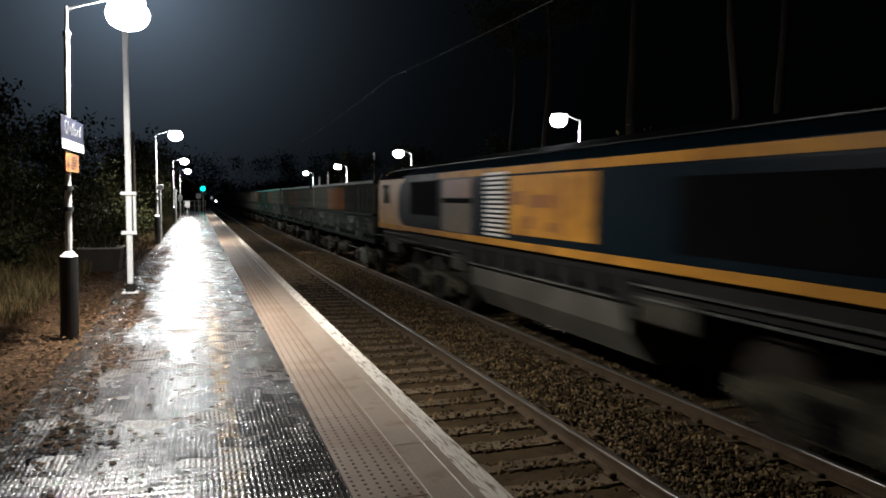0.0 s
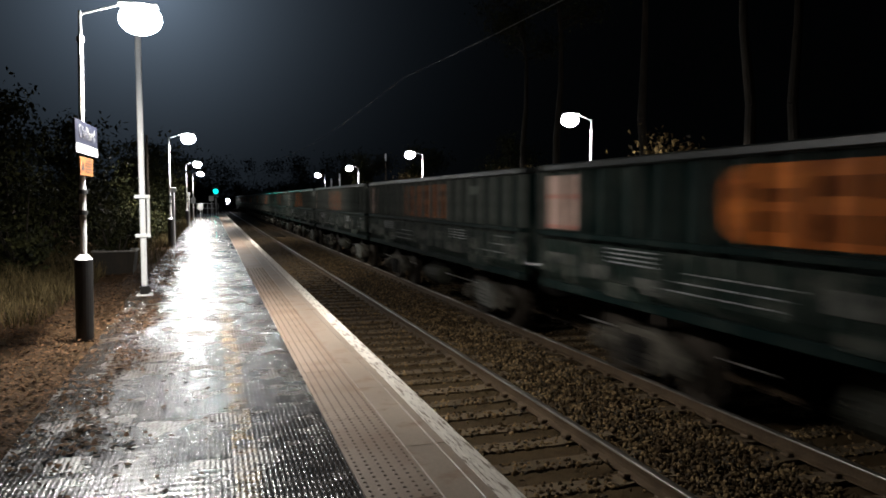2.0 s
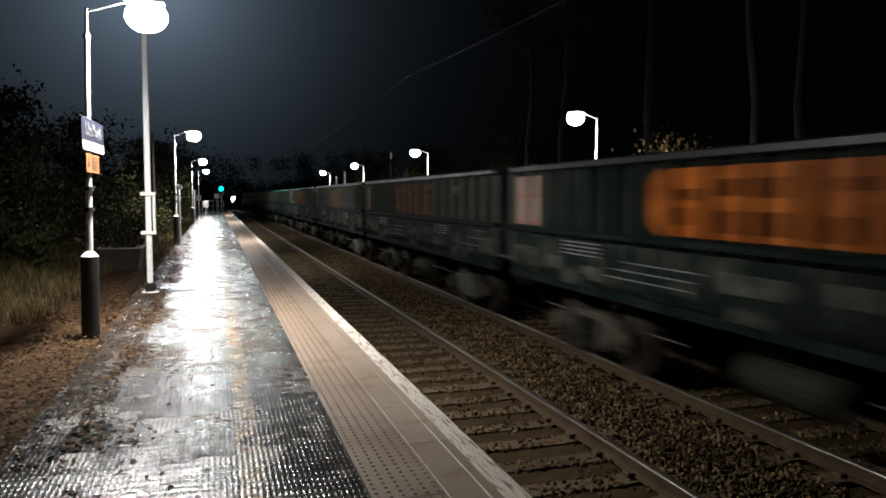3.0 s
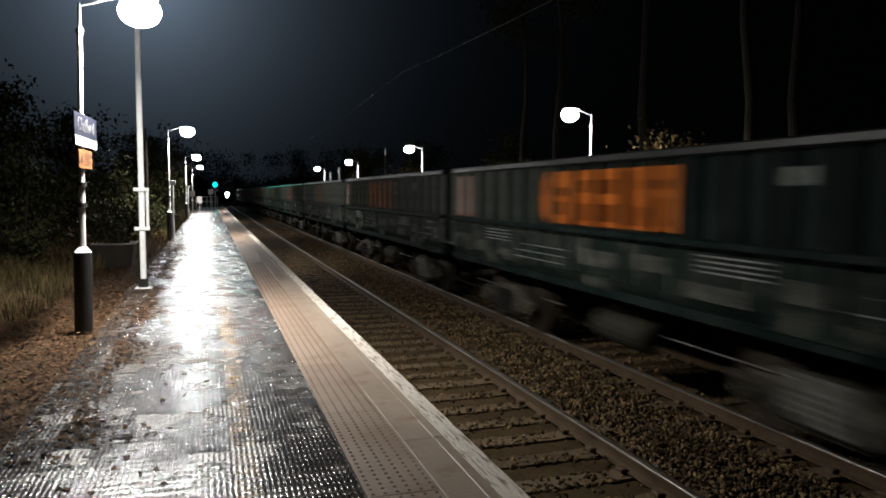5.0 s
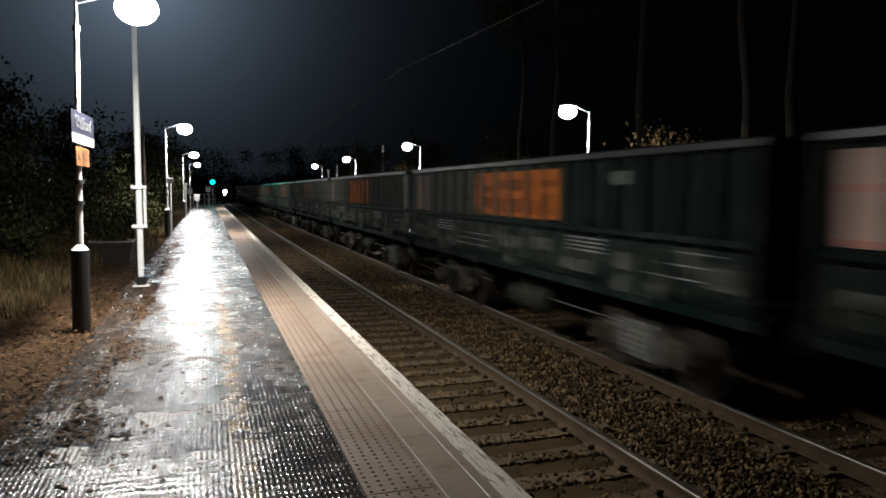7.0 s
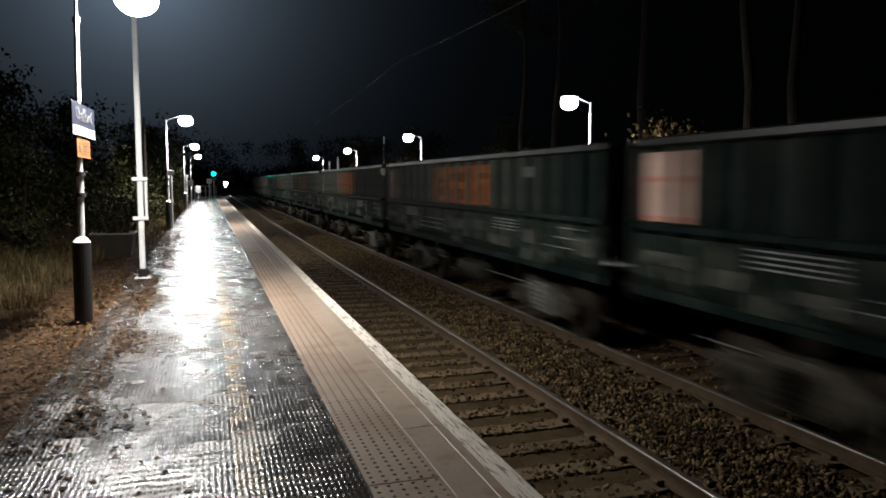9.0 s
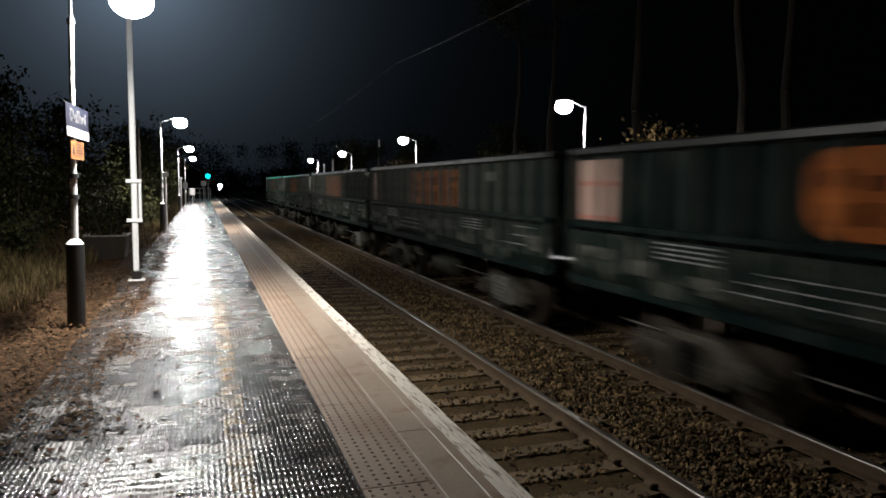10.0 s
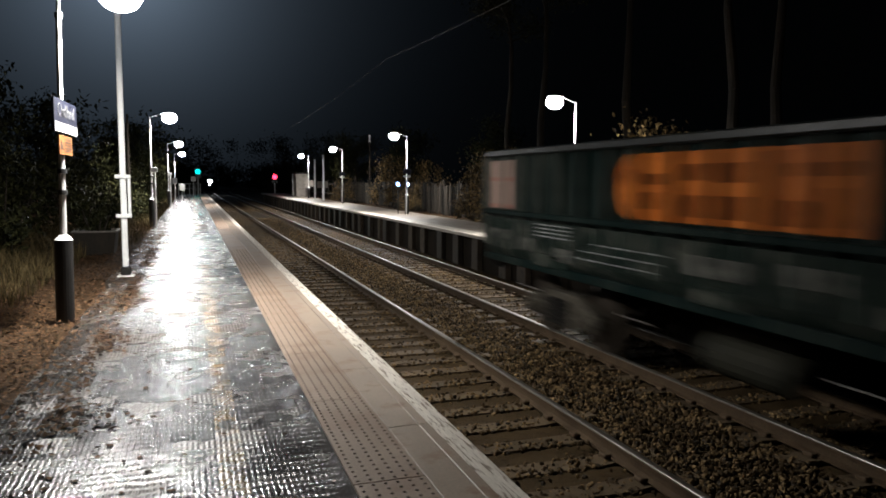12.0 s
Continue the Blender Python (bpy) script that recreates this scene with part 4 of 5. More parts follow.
green = signal("green_signal", "railway signal showing green beyond the platform", M_GREEN_LIGHT, 2.46)
green.matrix_basis = pose(0.70, 86.0, 0)
red = signal("red_signal", "railway signal showing red past the far platform", M_RED_LIGHT, 1.95)
red.matrix_basis = pose(9.2, 88.0, 0)
for nm, loc, col in (("signal_light", (0.70, 85.6, 2.46), (0.02, 1.0, 0.75)), ("signal_light", (9.2, 87.6, 1.97), (1.0, 0.03, 0.06))):
    d = bpy.data.lights.new(nm, "SPOT")
    d.energy, d.color, d.spot_size, d.spot_blend, d.shadow_soft_size = 450.0 if loc[0] < 5 else 120.0, col, radians(12), 0.8, 0.1
    ob = new(nm, d)
    ob.matrix_world = look(loc, (5.6, 58, 2.3) if nm and loc[0] < 5 else (8.0, 50, 1.0))


# ---------------------------------------------------------------- distant train, waiting beyond the station
far_train = tagged(new("distant_train"), "distant dark train front with a bright headlight", "train")
bm = B()
box(bm, -1.2, 1.2, 0, 18, 0.5, 2.9, 0.2)
part("body", bm, M_LOCO_ROOF, far_train)
bm = B()
rod(bm, (0, -0.04, 2.15), (0, -0.10, 2.15), 0.34, 0.34, 20)
part("headlight", bm, glow("headlight_glass", (0.9, 0.96, 1.0), 60.0), far_train)
bm = B()
rod(bm, (-0.1, -0.04, 1.55), (-0.1, -0.10, 1.55), 0.12, 0.12, 12)
part("lower_headlight", bm, glow("small_headlight_glass", (0.9, 0.96, 1.0), 20.0), far_train)
# plates added beside the headlight to hide it until the train turns
for sx in (-1, 1):
    bm = B()
    box(bm, sx * 0.38, sx * 0.42, -1.2, 0.0, 1.7, 2.55)
    part("hood", bm, M_BLACK, far_train)


# ---------------------------------------------------------------- overhead wires
def wire(name, x, heights, label):
    cu = bpy.data.curves.new(name, "CURVE")
    cu.dimensions, cu.bevel_depth, cu.bevel_resolution = "3D", 0.012, 0
    sp = cu.splines.new("POLY")
    sp.points.add(len(heights) - 1)
    for p, (y, z) in zip(sp.points, heights):
        p.co = (x, y, z, 1)
    tmp = bpy.data.objects.new(name, cu)
    me = bpy.data.meshes.new_from_object(tmp)
    bpy.data.objects.remove(tmp)
    return tagged(part(name, me, M_WIRE), label, "overhead wire")


def sag(z_end, z_mid, y0=-30.0, span=55.0, n=5):
    return [(y0 + span * (i / 12), z_mid + (z_end - z_mid) * (2 * ((i / 12) % 1.0) - 1) ** 2) for i in range(12 * n + 1) if y0 + span * (i / 12) < 200]


for tx in (TRACK_FAR,):
    wire("catenary_wire", tx, sag(5.75, 5.15), "thin overhead catenary wire above the track")


# ---------------------------------------------------------------- platform end, notices, far shelter
def railing(x0, x1, y, n):
    r = tagged(new("platform_railing"), "pale metal railing across the platform end", "railing")
    for i in range(n):
        bm = B()
        rod(bm, (x0 + (x1 - x0) * i / (n - 1), y, 0), (x0 + (x1 - x0) * i / (n - 1), y, 1.15), 0.03, 0.03, 8)
        part("post", bm, M_GALV, r)
    for z in (0.6, 1.13):
        bm = B()
        rod(bm, (x0, y, z), (x1, y, z), 0.025, 0.025, 8)
        part("rail", bm, M_GALV, r)


railing(-1.3, 0.9, 83.5, 5)


def notice_post(x, y, h, w, bh, label, mat=None):
    s = tagged(new("notice_board"), label, "notice board")
    bm = B()
    rod(bm, (0, 0, -0.05), (0, 0, h), 0.035, 0.035, 8)
    part("post", bm, M_GALV, s)
    bm = B()
    box(bm, -w / 2, w / 2, -0.06, -0.03, h - bh, h, 0.008)
    part("board", bm, mat or M_SIGN_WHITE, s)
    s.matrix_basis = pose(x, y, 0)


notice_post(-1.25, 63.0, 1.7, 0.36, 0.45, "white notice board beside the platform")
notice_post(-0.75, 66.5, 1.2, 0.42, 0.55, "white notice board low on a post")
notice_post(0.2, 80.0, 1.9, 0.5, 0.5, "pale notice at the platform end")
for y, h in ((27.4, 2.0), (47.5, 2.0)):
    notice_post(MAST_X + 0.12, y - 0.2, h, 0.20, 0.16, "small sign fixed to the lamp mast")
for y in (34.4, 50.5):
    notice_post(MAST_RX - 0.05, y - 0.15, 2.15, 0.40, 0.22, "navy sign with a white band on the mast", M_NAVY)
    notice_post(MAST_RX - 0.05, y - 0.15, 1.86, 0.36, 0.10, "white sign strip on the mast")
notice_post(10.4, 62.0, 1.5, 0.9, 0.55, "pale notice board at the back of the platform", M_CONCRETE)
notice_post(10.5, 70.0, 1.6, 0.9, 0.6, "pale notice board at the back of the platform", M_CONCRETE)

hut = tagged(new("platform_shelter"), "small pale waiting shelter on the far platform", "shelter")
bm = B()
box(bm, 0, 1.2, 0, 0.06, 0, 2.2)
box(bm, 0, 1.2, 3.0, 3.06, 0, 2.2)
part("side_wall", bm, M_CONCRETE, hut)
bm = B()
box(bm, 1.14, 1.2, 0.06, 3.0, 0, 2.2)
part("back_wall", bm, M_CONCRETE, hut)
bm = B()
box(bm, -0.15, 1.3, -0.1, 3.16, 2.2, 2.3, 0.02)
part("roof", bm, M_DARK_METAL, hut)
for yy in (0.1, 2.9):
    bm = B()
    rod(bm, (0.05, yy, 0), (0.05, yy, 2.2), 0.04, 0.04, 8)
    part("post", bm, M_GALV, hut)
hut.matrix_basis = pose(9.5, 71.5, 0)
for x, y, h in ((9.7, 61.5, 3.3), (9.9, 58.5, 3.6)):
    p = tagged(new("steel_post"), "tall pale post on the far platform", "post")
    bm = B()
    box(bm, -0.06, 0.06, -0.06, 0.06, 0, h, 0.01)
    part("shaft", bm, M_GALV, p)
    p.matrix_basis = pose(x, y, 0)

for yy, xx in ((34.6, 9.95), (34.9, 9.55)):
    l = tagged(new("blue_lamp"), "small blue-white lamp on a short post", "lamp", group="blue lamps")
    bm = B()
    rod(bm, (0, 0, 0), (0, 0, 1.35), 0.025, 0.025, 8)
    part("post", bm, M_DARK_METAL, l)
    bm = B()
    bmesh.ops.create_uvsphere(bm, u_segments=12, v_segments=8, radius=0.085, matrix=Matrix.Translation((0, 0, 1.42)))
    part("bulb", bm, M_BLUE_LIGHT, l)
    l.matrix_basis = pose(xx + 0.0, yy, 0)

fence = tagged(new("board_fence"), "dark weathered board fence behind the far platform", "fence", kind="structure")
post = B()
box(post, -0.05, 0.05, -0.05, 0.05, -0.2, 1.65, 0.008)
post_me = bpy.data.meshes.new("fence_post")
post.to_mesh(post_me)
post.free()
post_me.materials.append(M_FENCE)
for i in range(30):
    part("post", post_me, None, fence).matrix_basis = pose(12.15, 14 + i * 2.4, 0)
bd = B()
box(bd, -0.012, 0.012, -0.06, 0.06, 0.02, 1.5)
bd_me = bpy.data.meshes.new("fence_board")
bd.to_mesh(bd_me)
bd.free()
bd_me.materials.append(M_FENCE)
for i in range(290):
    part("board", bd_me, None, fence).matrix_basis = pose(12.08, 20 + i * 0.16, random.uniform(-0.16, 0.06), random.uniform(-2.2, 2.2), random.uniform(-1.5, 1.5), 0)
for z in (0.35, 1.2):
    bm = B()
    box(bm, 12.10, 12.15, 14, 84, z, z + 0.09)
    part("rail", bm, M_WOOD, fence)


# ---------------------------------------------------------------- plants
RNG = np.random.default_rng(7)


def leaf_cloud(name, centres, sizes, squash=0.55):
    """Many small bent leaves about the given centres."""
    n = len(centres)
    d = RNG.normal(size=(n, 3))
    d /= np.linalg.norm(d, axis=1)[:, None]
    e = np.cross(d, RNG.normal(size=(n, 3)))
    e /= np.linalg.norm(e, axis=1)[:, None]
    nrm = np.cross(d, e)
    s = np.asarray(sizes)[:, None]
    P = np.asarray(centres)
    quad = np.stack([P - d * s, P + e * s * squash + nrm * s * 0.2, P + d * s, P - e * s * squash + nrm * s * 0.2], 1).reshape(-1, 3)
    idx = np.arange(n * 4).reshape(-1, 4)
    return mesh_from(name, quad.tolist(), idx.tolist())


def bush_points(n, rx, ry, rz, clumps=14):
    c = RNG.normal(size=(clumps, 3)) * np.array([rx, ry, rz]) * 0.5
    c[:, 2] = np.abs(c[:, 2]) + rz * 0.15
    w = RNG.integers(0, clumps, n)
    r = RNG.uniform(0.18, 0.5, clumps)[w][:, None]
    p = c[w] + RNG.normal(size=(n, 3)) * r * np.array([rx, ry, rz]) * 0.55
    p[:, 2] = np.abs(p[:, 2])
    return p


def bush(n, rx, ry, rz, size, mat, label):
    b = tagged(new("bush"), label, "bush", group="bushes by the line")
    part("foliage", leaf_cloud("foliage", bush_points(n, rx, ry, rz), RNG.uniform(0.6, 1.3, n) * size), mat, b)
    for k in range(6):
        bm = B()
        a = RNG.uniform(0, 6.28)
        rod(bm, (0.1 * math.cos(a), 0.1 * math.sin(a), -0.1), (rx * 0.6 * math.cos(a), ry * 0.6 * math.sin(a), rz * RNG.uniform(0.6, 1.1)), 0.03, 0.008, 6)
        part("stem", bm, M_BARK, b)
    return b


def tree(h, crown0, n, size, mat, label, spread=1.6):
    t = tagged(new("tree"), label, "tree", group="trees by the line")
    bm = B()
    pts = [Vector((0.15 * math.sin(k * 1.3), 0.12 * math.cos(k * 1.7), h * k / 6 - 0.2)) for k in range(7)]
    for k in range(6):
        rod(bm, pts[k], pts[k + 1], 0.20 * (1 - k / 7), 0.20 * (1 - (k + 1) / 7), 10)
    tips = []
    for k in range(16):
        z = RNG.uniform(crown0, h * 0.95)
        a = RNG.uniform(0, 6.28)
        L = spread * RNG.uniform(0.5, 1.0) * (1.15 - 0.6 * (z - crown0) / max(0.1, h - crown0))
        tip = (L * math.cos(a), L * math.sin(a), z + L * 0.35)
        rod(bm, (0, 0, z), tip, 0.045, 0.012, 6)
        tips.append(tip)
    part("trunk", bm, M_BARK, t)
    tips = np.array(tips)
    w = RNG.integers(0, len(tips), n)
    f = RNG.uniform(0.35, 1.1, n)[:, None]
    p = tips[w] * np.concatenate([f, f, np.ones((n, 1))], 1) + RNG.normal(size=(n, 3)) * 0.32
    part("crown", leaf_cloud("crown", p, RNG.uniform(0.6, 1.3, n) * size), mat, t)
    return t


green_bush = bush(2600, 1.3, 1.5, 1.6, 0.06, M_LEAF, "dark green leafy bush behind the platform")
green_bush.matrix_basis = pose(-3.7, 17.0, 0)
for x, y, s in ((-4.6, 20.5, 1.5), (-2.9, 23.0, 0.9), (-5.5, 15.0, 0.9), (-3.0, 29.0, 1.1), (-2.6, 33.0, 0.8), (-2.4, 38.0, 0.75), (-3.2, 43.0, 1.1), (-2.5, 52.0, 0.8), (-2.6, 60.0, 0.9), (-8.0, 14.0, 1.1), (-7.5, 22.0, 1.2), (-5, 35, 1.9), (-5, 50, 1.9), (-4, 66, 1.6), (-3.4, 76, 1.4), (-6, 92, 3.0), (-7, 112, 3.6), (-5, 130, 3.6), (11.8, 104, 2.4), (13.5, 114, 3.0), (14.5, 128, 3.4), (13, 143, 3.4), (12.5, 160, 3.6), (-4, 150, 3.6), (-2, 172, 4.0), (9, 185, 4.2), (2, 196, 4.4), (14.5, 92, 2.6)):
    c = copy_thing(green_bush, pose(x, y, 0, 0, 0, 40 * x))
    c.scale = (s, s, s)
planter_bush = bush(700, 0.45, 0.45, 0.5, 0.04, M_LEAF, "small shrub growing in a planter")
planter_bush.matrix_basis = pose(-2.0, 17.8, 0.42)
yellow_bush = bush(2200, 0.9, 1.1, 1.7, 0.06, M_AUTUMN, "yellowing autumn bush behind the far platform")
yellow_bush.matrix_basis = pose(11.3, 29.0, 0)
for x, y, s in ((11.7, 26.8, 1.25), (12.9, 31.0, 1.3), (12.6, 45.0, 1.35), (12.8, 49.0, 1.45), (13.2, 41.0, 1.2), (12.9, 18.6, 1.5), (13.2, 17.6, 1.35), (11.6, 22.5, 0.8), (11.5, 39.0, 0.6), (11.3, 57.0, 0.8)):
    c = copy_thing(yellow_bush, pose(x, y, 0, 0, 0, 57 * x))
    c.scale = (s, s, s)
leafy_tree = tree(4.6, 1.2, 5000, 0.08, M_LEAF, "dark leafy tree behind the platform", 2.2)
leafy_tree.matrix_basis = pose(-6.0, 26.0, 0)
for x, y, s in ((-6.5, 40.0, 1.1), (-5.0, 58.0, 1.0), (-4.5, 78.0, 1.1), (-7.5, 95.0, 1.7), (15.5, 37.0, 1.0), (15.0, 52.0, 1.1), (14.5, 68.0, 1.2), (15.0, 80.0, 1.3)):
    c = copy_thing(leafy_tree, pose(x, y, -0.1, 0, 0, 31 * x))
    c.scale = (s, s, s)
pine = tree(13.0, 8.5, 4500, 0.07, M_LEAF, "tall bare-trunked pine behind the far platform", 2.6)
pine.matrix_basis = pose(14.0, 16.9, 0)
for x, y, s in ((15.2, 16.2, 1.0), (14.0, 28.0, 1.0), (14.5, 32.5, 0.95), (15.5, 24.0, 1.1), (17.5, 12.5, 1.1)):
    c = copy_thing(pine, pose(x, y, 0, 1.5, 1, 63 * x))
    c.scale = (s, s, s)


# ---------------------------------------------------------------- leaf litter, grass and loose stones
def flat_leaves(name, pts, size, z, tilt=0.35):
    n = len(pts)
    a = RNG.uniform(0, 6.283, n)
    d = np.stack([np.cos(a), np.sin(a), RNG.normal(size=n) * tilt], 1)
    e = np.stack([-np.sin(a), np.cos(a), RNG.normal(size=n) * tilt], 1)
    s = (RNG.uniform(0.3, 1.0, n) ** 1.4 * 1.5 * size)[:, None]
    P = np.concatenate([pts, z[:, None]], 1)
    quad = np.stack([P - d * s, P - e * s * 0.6, P + d * s, P + e * s * 0.6], 1).reshape(-1, 3)
    quad[:, 2] = np.maximum(quad[:, 2], np.repeat(z, 4) - 0.006)
    return mesh_from(name, quad.tolist(), np.arange(n * 4).reshape(-1, 4).tolist())


n = 52000
px = -0.78 - np.abs(RNG.normal(size=n)) * 1.5
py = np.where(RNG.uniform(0, 1, n) < 0.16, RNG.uniform(-7, 2.5, n), 2.5 + RNG.uniform(0, 1, n) ** 1.5 * 22)
z = np.array([ground_height(a, b) for a, b in zip(px, py)]) + RNG.uniform(0.005, 0.05, n)
z = np.where(px > -1.27, 0.008 + RNG.uniform(0, 0.014, n), z)
drift = np.array([noise.noise((a * 1.1, b * 0.6, 9.0)) for a, b in zip(px, py)])
keep = (px < -1.25) | (RNG.uniform(0, 1, n) < np.clip((py - 4.2) / 2.6, 0.10, 1.0) * np.clip(1.0 + drift * 1.3 - (px + 1.25) * 1.3, np.clip(0.6 - (px + 1.25) * 2.0, 0.08, 0.6), 1.0))
px, py, z = px[keep], py[keep], z[keep]
tagged(part("leaf_litter", flat_leaves("leaf_litter", np.stack([px, py], 1), 0.021, z, 0.3), M_LITTER), "brown fallen leaves beside the platform", "fallen leaves", kind="stuff")
n = 420
px = np.concatenate([RNG.uniform(-0.9, 0.7, n // 2), -0.85 + np.abs(RNG.normal(size=n // 2)) * 0.25])
py = 2.6 + RNG.uniform(0, 1, n) ** 1.4 * 16
tagged(part("wet_leaves", flat_leaves("wet_leaves", np.stack([px, py], 1), 0.022, np.full(n, 0.007), 0.05), M_LITTER), "scattered wet leaves on the platform", "fallen leaves", kind="stuff")


extra = 6000
px = -0.95 + np.abs(RNG.normal(size=extra)) * 0.20
py = 2.6 + RNG.uniform(0, 1, extra) ** 1.3 * 20
keep = (np.array([noise.noise((a * 1.5, b * 0.7, 5.0)) for a, b in zip(px, py)]) > px + 0.72) & (py > 5.0)
px, py = px[keep], py[keep]
tagged(part("edge_leaves", flat_leaves("edge_leaves", np.stack([px, py], 1), 0.024, 0.006 + RNG.uniform(0, 0.014, len(px)), 0.2), M_LITTER), "brown leaves drifted onto the platform", "fallen leaves", kind="stuff")


def grass(n, x0, x1, y0, y1, h):
    px, py = RNG.uniform(x0, x1, n), RNG.uniform(y0, y1, n)
    z = np.array([ground_height(a, b) for a, b in zip(px, py)]) - 0.01
    a = RNG.uniform(0, 6.283, n)
    hh = RNG.uniform(0.4, 1.2, n) * h * (0.6 + 0.6 * np.sin(px * 1.7 + py * 0.9) ** 2)
    lean = RNG.normal(size=(n, 2)) * 0.35
    w = 0.006
    base = np.stack([px, py, z], 1)
    side = np.stack([np.cos(a) * w, np.sin(a) * w, np.zeros(n)], 1)
    mid = base + np.stack([lean[:, 0] * hh * 0.35, lean[:, 1] * hh * 0.35, hh * 0.6], 1)
    tip = base + np.stack([lean[:, 0] * hh, lean[:, 1] * hh, hh], 1)
    V = np.stack([base - side, base + side, mid + side * 0.7, mid - side * 0.7, tip], 1).reshape(-1, 3)
    F = []
    for i in range(n):
        k = i * 5
        F.append((k, k + 1, k + 2, k + 3))
        F.append((k + 3, k + 2, k + 4))
    return mesh_from("grass", V.tolist(), F)


tagged(part("grass", grass(20000, -7.5, -2.15, 10.4, 24.0, 0.34), M_GRASS), "tall autumn grass beside the platform", "grass", kind="stuff")
tagged(part("grass", grass(6000, -6.5, -2.6, -7.0, 10.4, 0.2), M_GRASS), "rough autumn grass beside the platform", "grass", kind="stuff")
tagged(part("grass", grass(9000, -3.2, -1.3, 20.0, 60.0, 0.35), M_GRASS), "tall autumn grass beside the platform", "grass", kind="stuff")


def stones(n, y0, y1, bias):
    """Angular stones strewn over the bed, clear of sleepers and rails."""
    bm = B()
    bmesh.ops.create_icosphere(bm, subdivisions=1, radius=1.0)
    bv = np.array([v.co[:] for v in bm.verts])
    bm.verts.index_update()
    bf = np.array([[v.index for v in f.verts] for f in bm.faces])
    bm.free()
    px = RNG.uniform(1.62, 7.9, n)
    py = y0 + RNG.uniform(0, 1, n) ** bias * (y1 - y0)
    six = (px > 4.0) & (px < 5.45)
    onsl = (np.abs(((py - 0.3) % 0.6) - 0.3) > 0.15) & ~six & (((px > 1.78) & (px < 4.3)) | ((px > 5.18) & (px < 7.7)))
    keep = ~onsl | (RNG.uniform(0, 1, n) < 0.03)
    for rx in RAILS_NEAR + RAILS_FAR:
        keep &= np.abs(px - rx) > 0.085
    px, py, onsl, six = px[keep], py[keep], onsl[keep], six[keep]
    n = len(px)
    top = np.where(onsl, -1.0, np.where(six, -1.03, -1.065)) + RNG.uniform(-0.02, 0.015, n)
    s = RNG.uniform(0.015, 0.033, n)
    q = RNG.normal(size=(n, 3, 3))
    q = np.linalg.qr(q)[0]
    sc = RNG.uniform(0.6, 1.15, (n, 1, 3)) * s[:, None, None]
    jit = 1 + RNG.normal(size=(n, len(bv), 1)) * 0.14
    V = (bv[None] * jit * sc) @ q
    V = V + np.stack([px, py, top], 1)[:, None]
    F = bf[None] + (np.arange(n) * len(bv))[:, None, None]
    return mesh_from("ballast_stones", V.reshape(-1, 3).tolist(), F.reshape(-1, 3).tolist())


tagged(part("ballast_stones", stones(62000, 3.0, 26.0, 1.5), M_STONE), "loose angular ballast stones between the sleepers", "ballast", kind="stuff")
tagged(part("ballast_stones", stones(26000, 26.0, 52.0, 1.3), M_STONE), "loose angular ballast stones between the sleepers", "ballast", kind="stuff")
tagged(part("ballast_stones", stones(14000, -8.0, 3.0, 1.0), M_STONE), "loose angular ballast stones between the sleepers", "ballast", kind="stuff")


# ---------------------------------------------------------------- paving, edge stones and sleepers, piece by piece
def slab_mesh(name, w, l, t, mat, rows=0, n=0):
    bm = B()
    box(bm, -w / 2, w / 2, -l / 2, l / 2, -t, 0, 0.004)
    for i in range(rows):
        for j in range(n):
            x, y = -w / 2 + w * (i + 0.5) / rows, -l / 2 + l * (j + 0.5) / n
            c = bmesh.ops.create_cone(bm, cap_ends=True, segments=6, radius1=0.012, radius2=0.006, depth=0.005, matrix=Matrix.Translation((x, y, 0.003)))
            for face in {g for w in c["verts"] for g in w.link_faces}:
                face.material_index = 1
    me = bpy.data.meshes.new(name)
    bm.to_mesh(me)
    bm.free()
    me.materials.append(mat)
    me.materials.append(M_DOME)
    return me


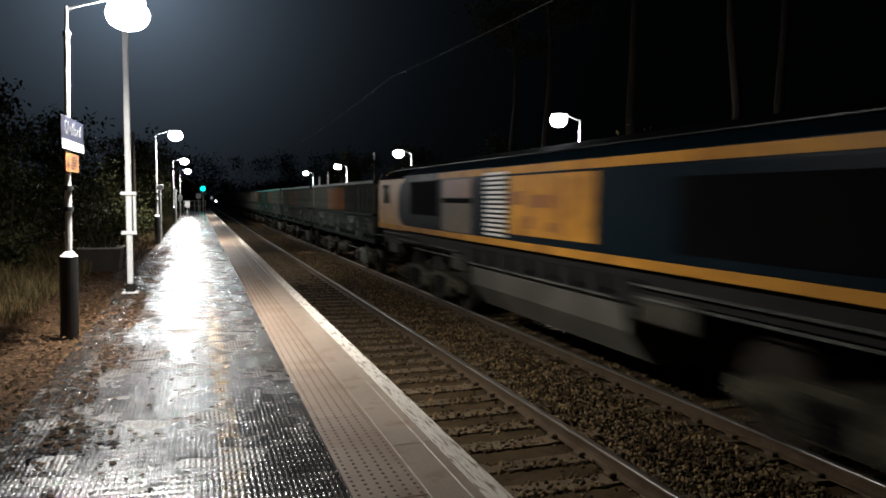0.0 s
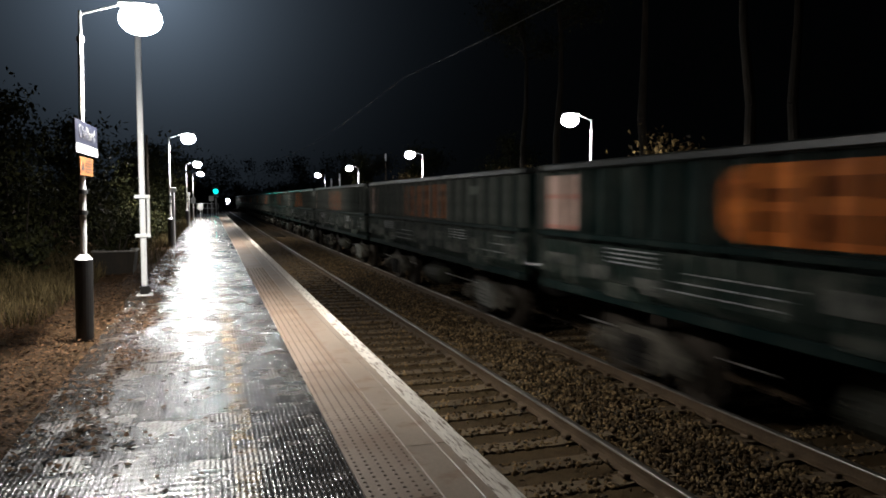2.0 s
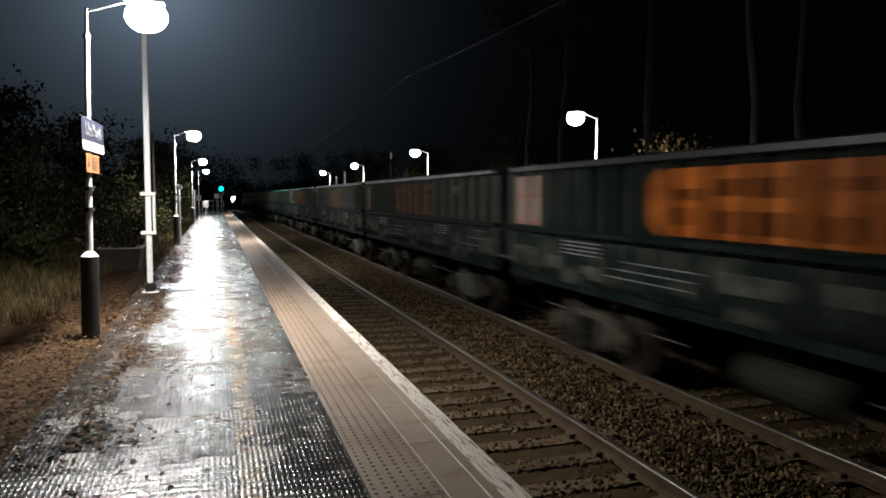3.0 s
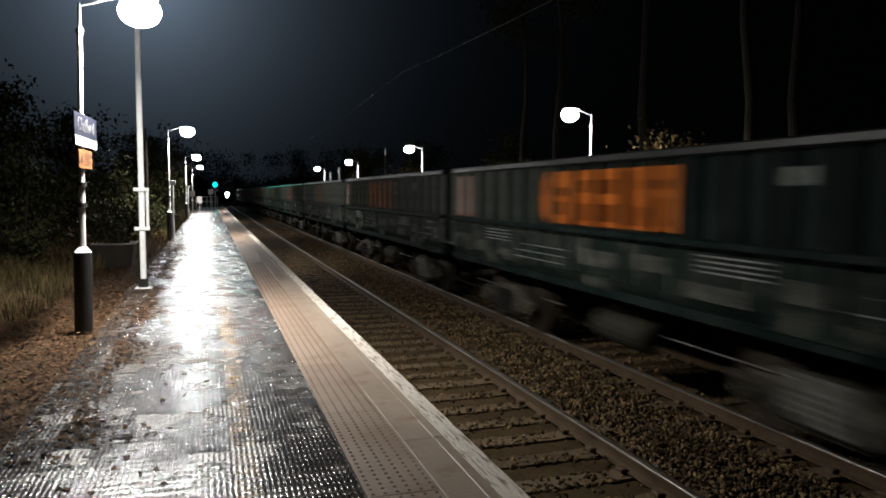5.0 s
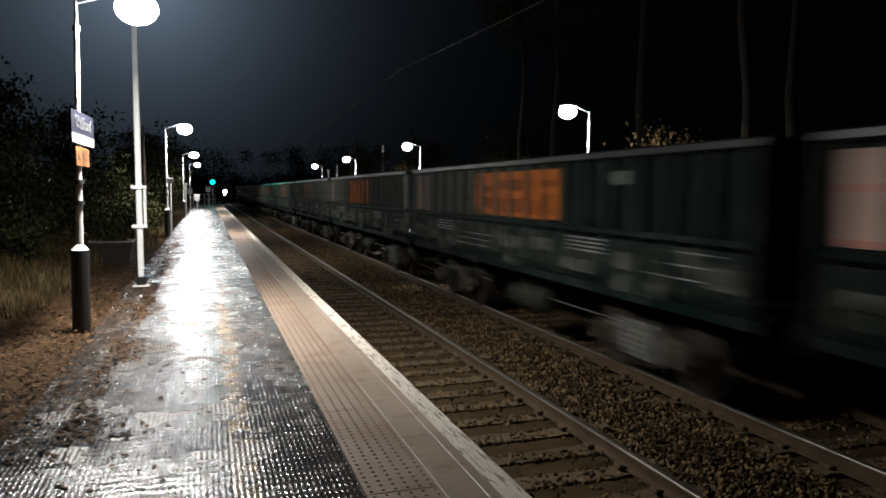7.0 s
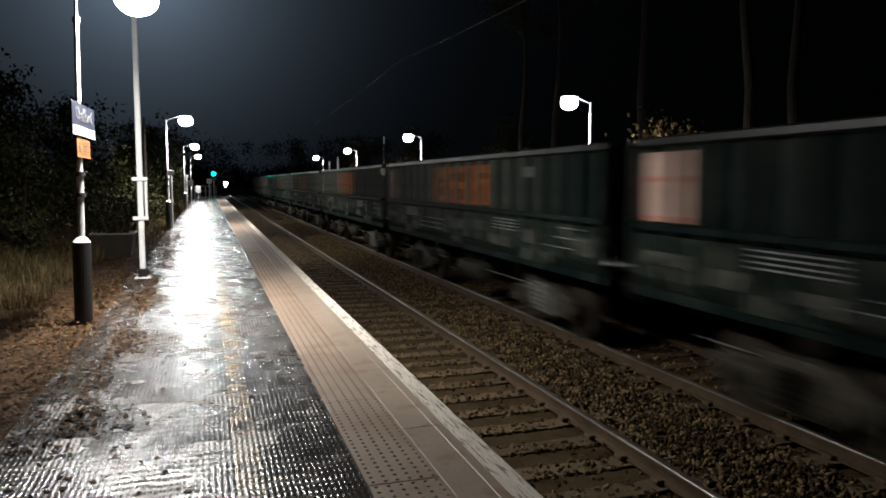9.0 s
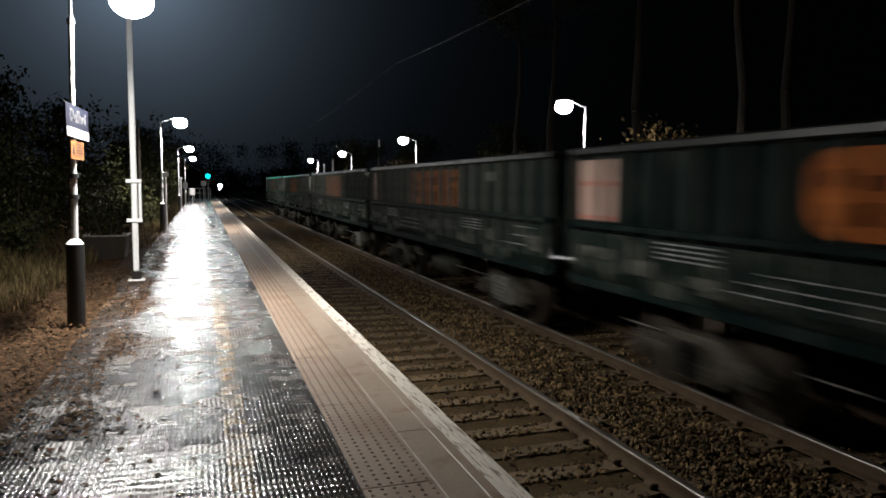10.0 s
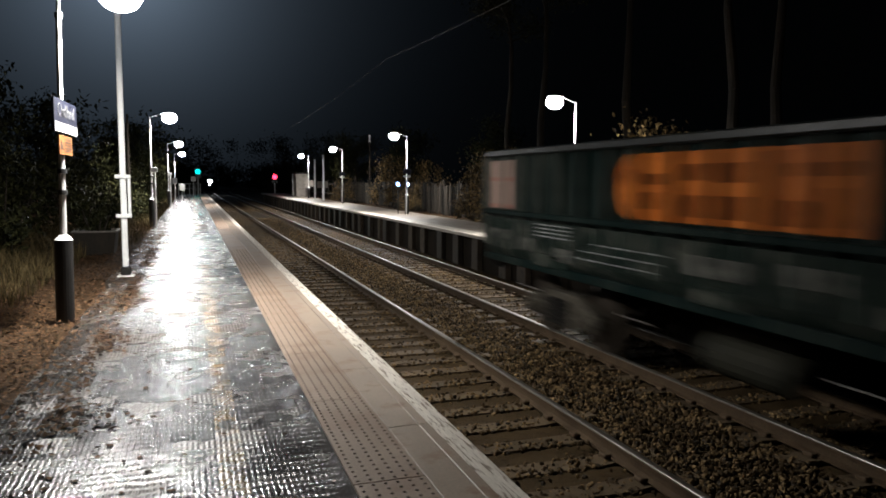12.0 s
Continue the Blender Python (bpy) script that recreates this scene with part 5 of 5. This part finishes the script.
SLAB = 1.54
T_NEAR, T_FAR = slab_mesh("tactile_slab", 0.398, SLAB - 0.006, 0.06, M_TACTILE, 6, 23), slab_mesh("tactile_slab_plain", 0.398, SLAB - 0.006, 0.06, M_TACTILE)
C_ME, E_ME = slab_mesh("coping_slab", 0.206, SLAB - 0.007, 0.06, M_COPING), slab_mesh("edge_stone", 0.208, SLAB - 0.007, 0.09, M_COPING)
for i in range(63):
    y = 5.25 - SLAB * 10.5 + SLAB * i
    part("tactile_slab", T_NEAR if 1 < y < 17 else T_FAR, None, platform).matrix_basis = pose(0.971, y, random.uniform(-0.002, 0.001), random.uniform(-0.1, 0.1), random.uniform(-0.2, 0.2), 0)
    y = 4.54 - SLAB * 10.5 + SLAB * i
    part("coping_slab", C_ME, None, platform).matrix_basis = pose(1.277, y, random.uniform(-0.003, 0.0), random.uniform(-0.1, 0.1), random.uniform(-0.3, 0.3), 0)
    part("edge_stone", E_ME, None, platform).matrix_basis = pose(1.488, y, -0.0005)
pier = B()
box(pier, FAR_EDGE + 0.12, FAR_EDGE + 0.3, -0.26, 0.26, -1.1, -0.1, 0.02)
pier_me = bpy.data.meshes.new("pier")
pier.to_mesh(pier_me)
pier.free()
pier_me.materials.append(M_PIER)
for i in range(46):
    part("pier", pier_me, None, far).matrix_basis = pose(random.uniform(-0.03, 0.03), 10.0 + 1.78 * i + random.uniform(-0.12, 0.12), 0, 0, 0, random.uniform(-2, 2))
for track, rails in zip(TRACKS, (RAILS_NEAR, RAILS_FAR)):
    cx = sum(rails) / 2
    for i in range(175):
        part("sleeper", SLEEPER_ME, None, track).matrix_basis = pose(cx, -10.8 + 0.6 * i, RAIL - 0.165 + random.uniform(-0.006, 0.004), 0, 0, random.uniform(-0.6, 0.6))
clip = B()
for sx in (-1, 1):
    box(clip, sx * 0.05, sx * 0.13, -0.06, 0.06, -0.16, -0.115, 0.01)
clip_me = bpy.data.meshes.new("rail_chair")
clip.to_mesh(clip_me)
clip.free()
clip_me.materials.append(M_RAIL_SIDE)
for track, rails in zip(TRACKS, (RAILS_NEAR, RAILS_FAR)):
    for i in range(74):
        for cx in rails:
            part("rail_chair", clip_me, None, track).matrix_basis = pose(cx, 1.2 + 0.6 * i, RAIL)


# ---------------------------------------------------------------- what moves
def motions():
    for thing, s0 in TRAIN:
        rows = []
        half = 6.2 if thing is not loco else 10.5
        for i in range(25):
            t = i * 0.5
            s = s0 - SPEED * t
            x, y, rz = bend(TRACK_FAR, s - half)
            a = radians(rz)
            rows.append((t, pose(x - half * math.sin(a), y + half * math.cos(a), RAIL, 0, 0, rz)))
        walk(thing, rows)
    walk(far_train, [(0.0, pose(3.9, 160, RAIL, 0, 0, -62)), (0.9, pose(3.85, 158, RAIL, 0, 0, -50)), (1.4, pose(3.65, 156, RAIL, 0, 0, -4)),
                     (5.0, pose(3.4, 148, RAIL, 0, 0, -2)), (12.0, pose(3.15, 138, RAIL, 0, 0, -1))])


motions()
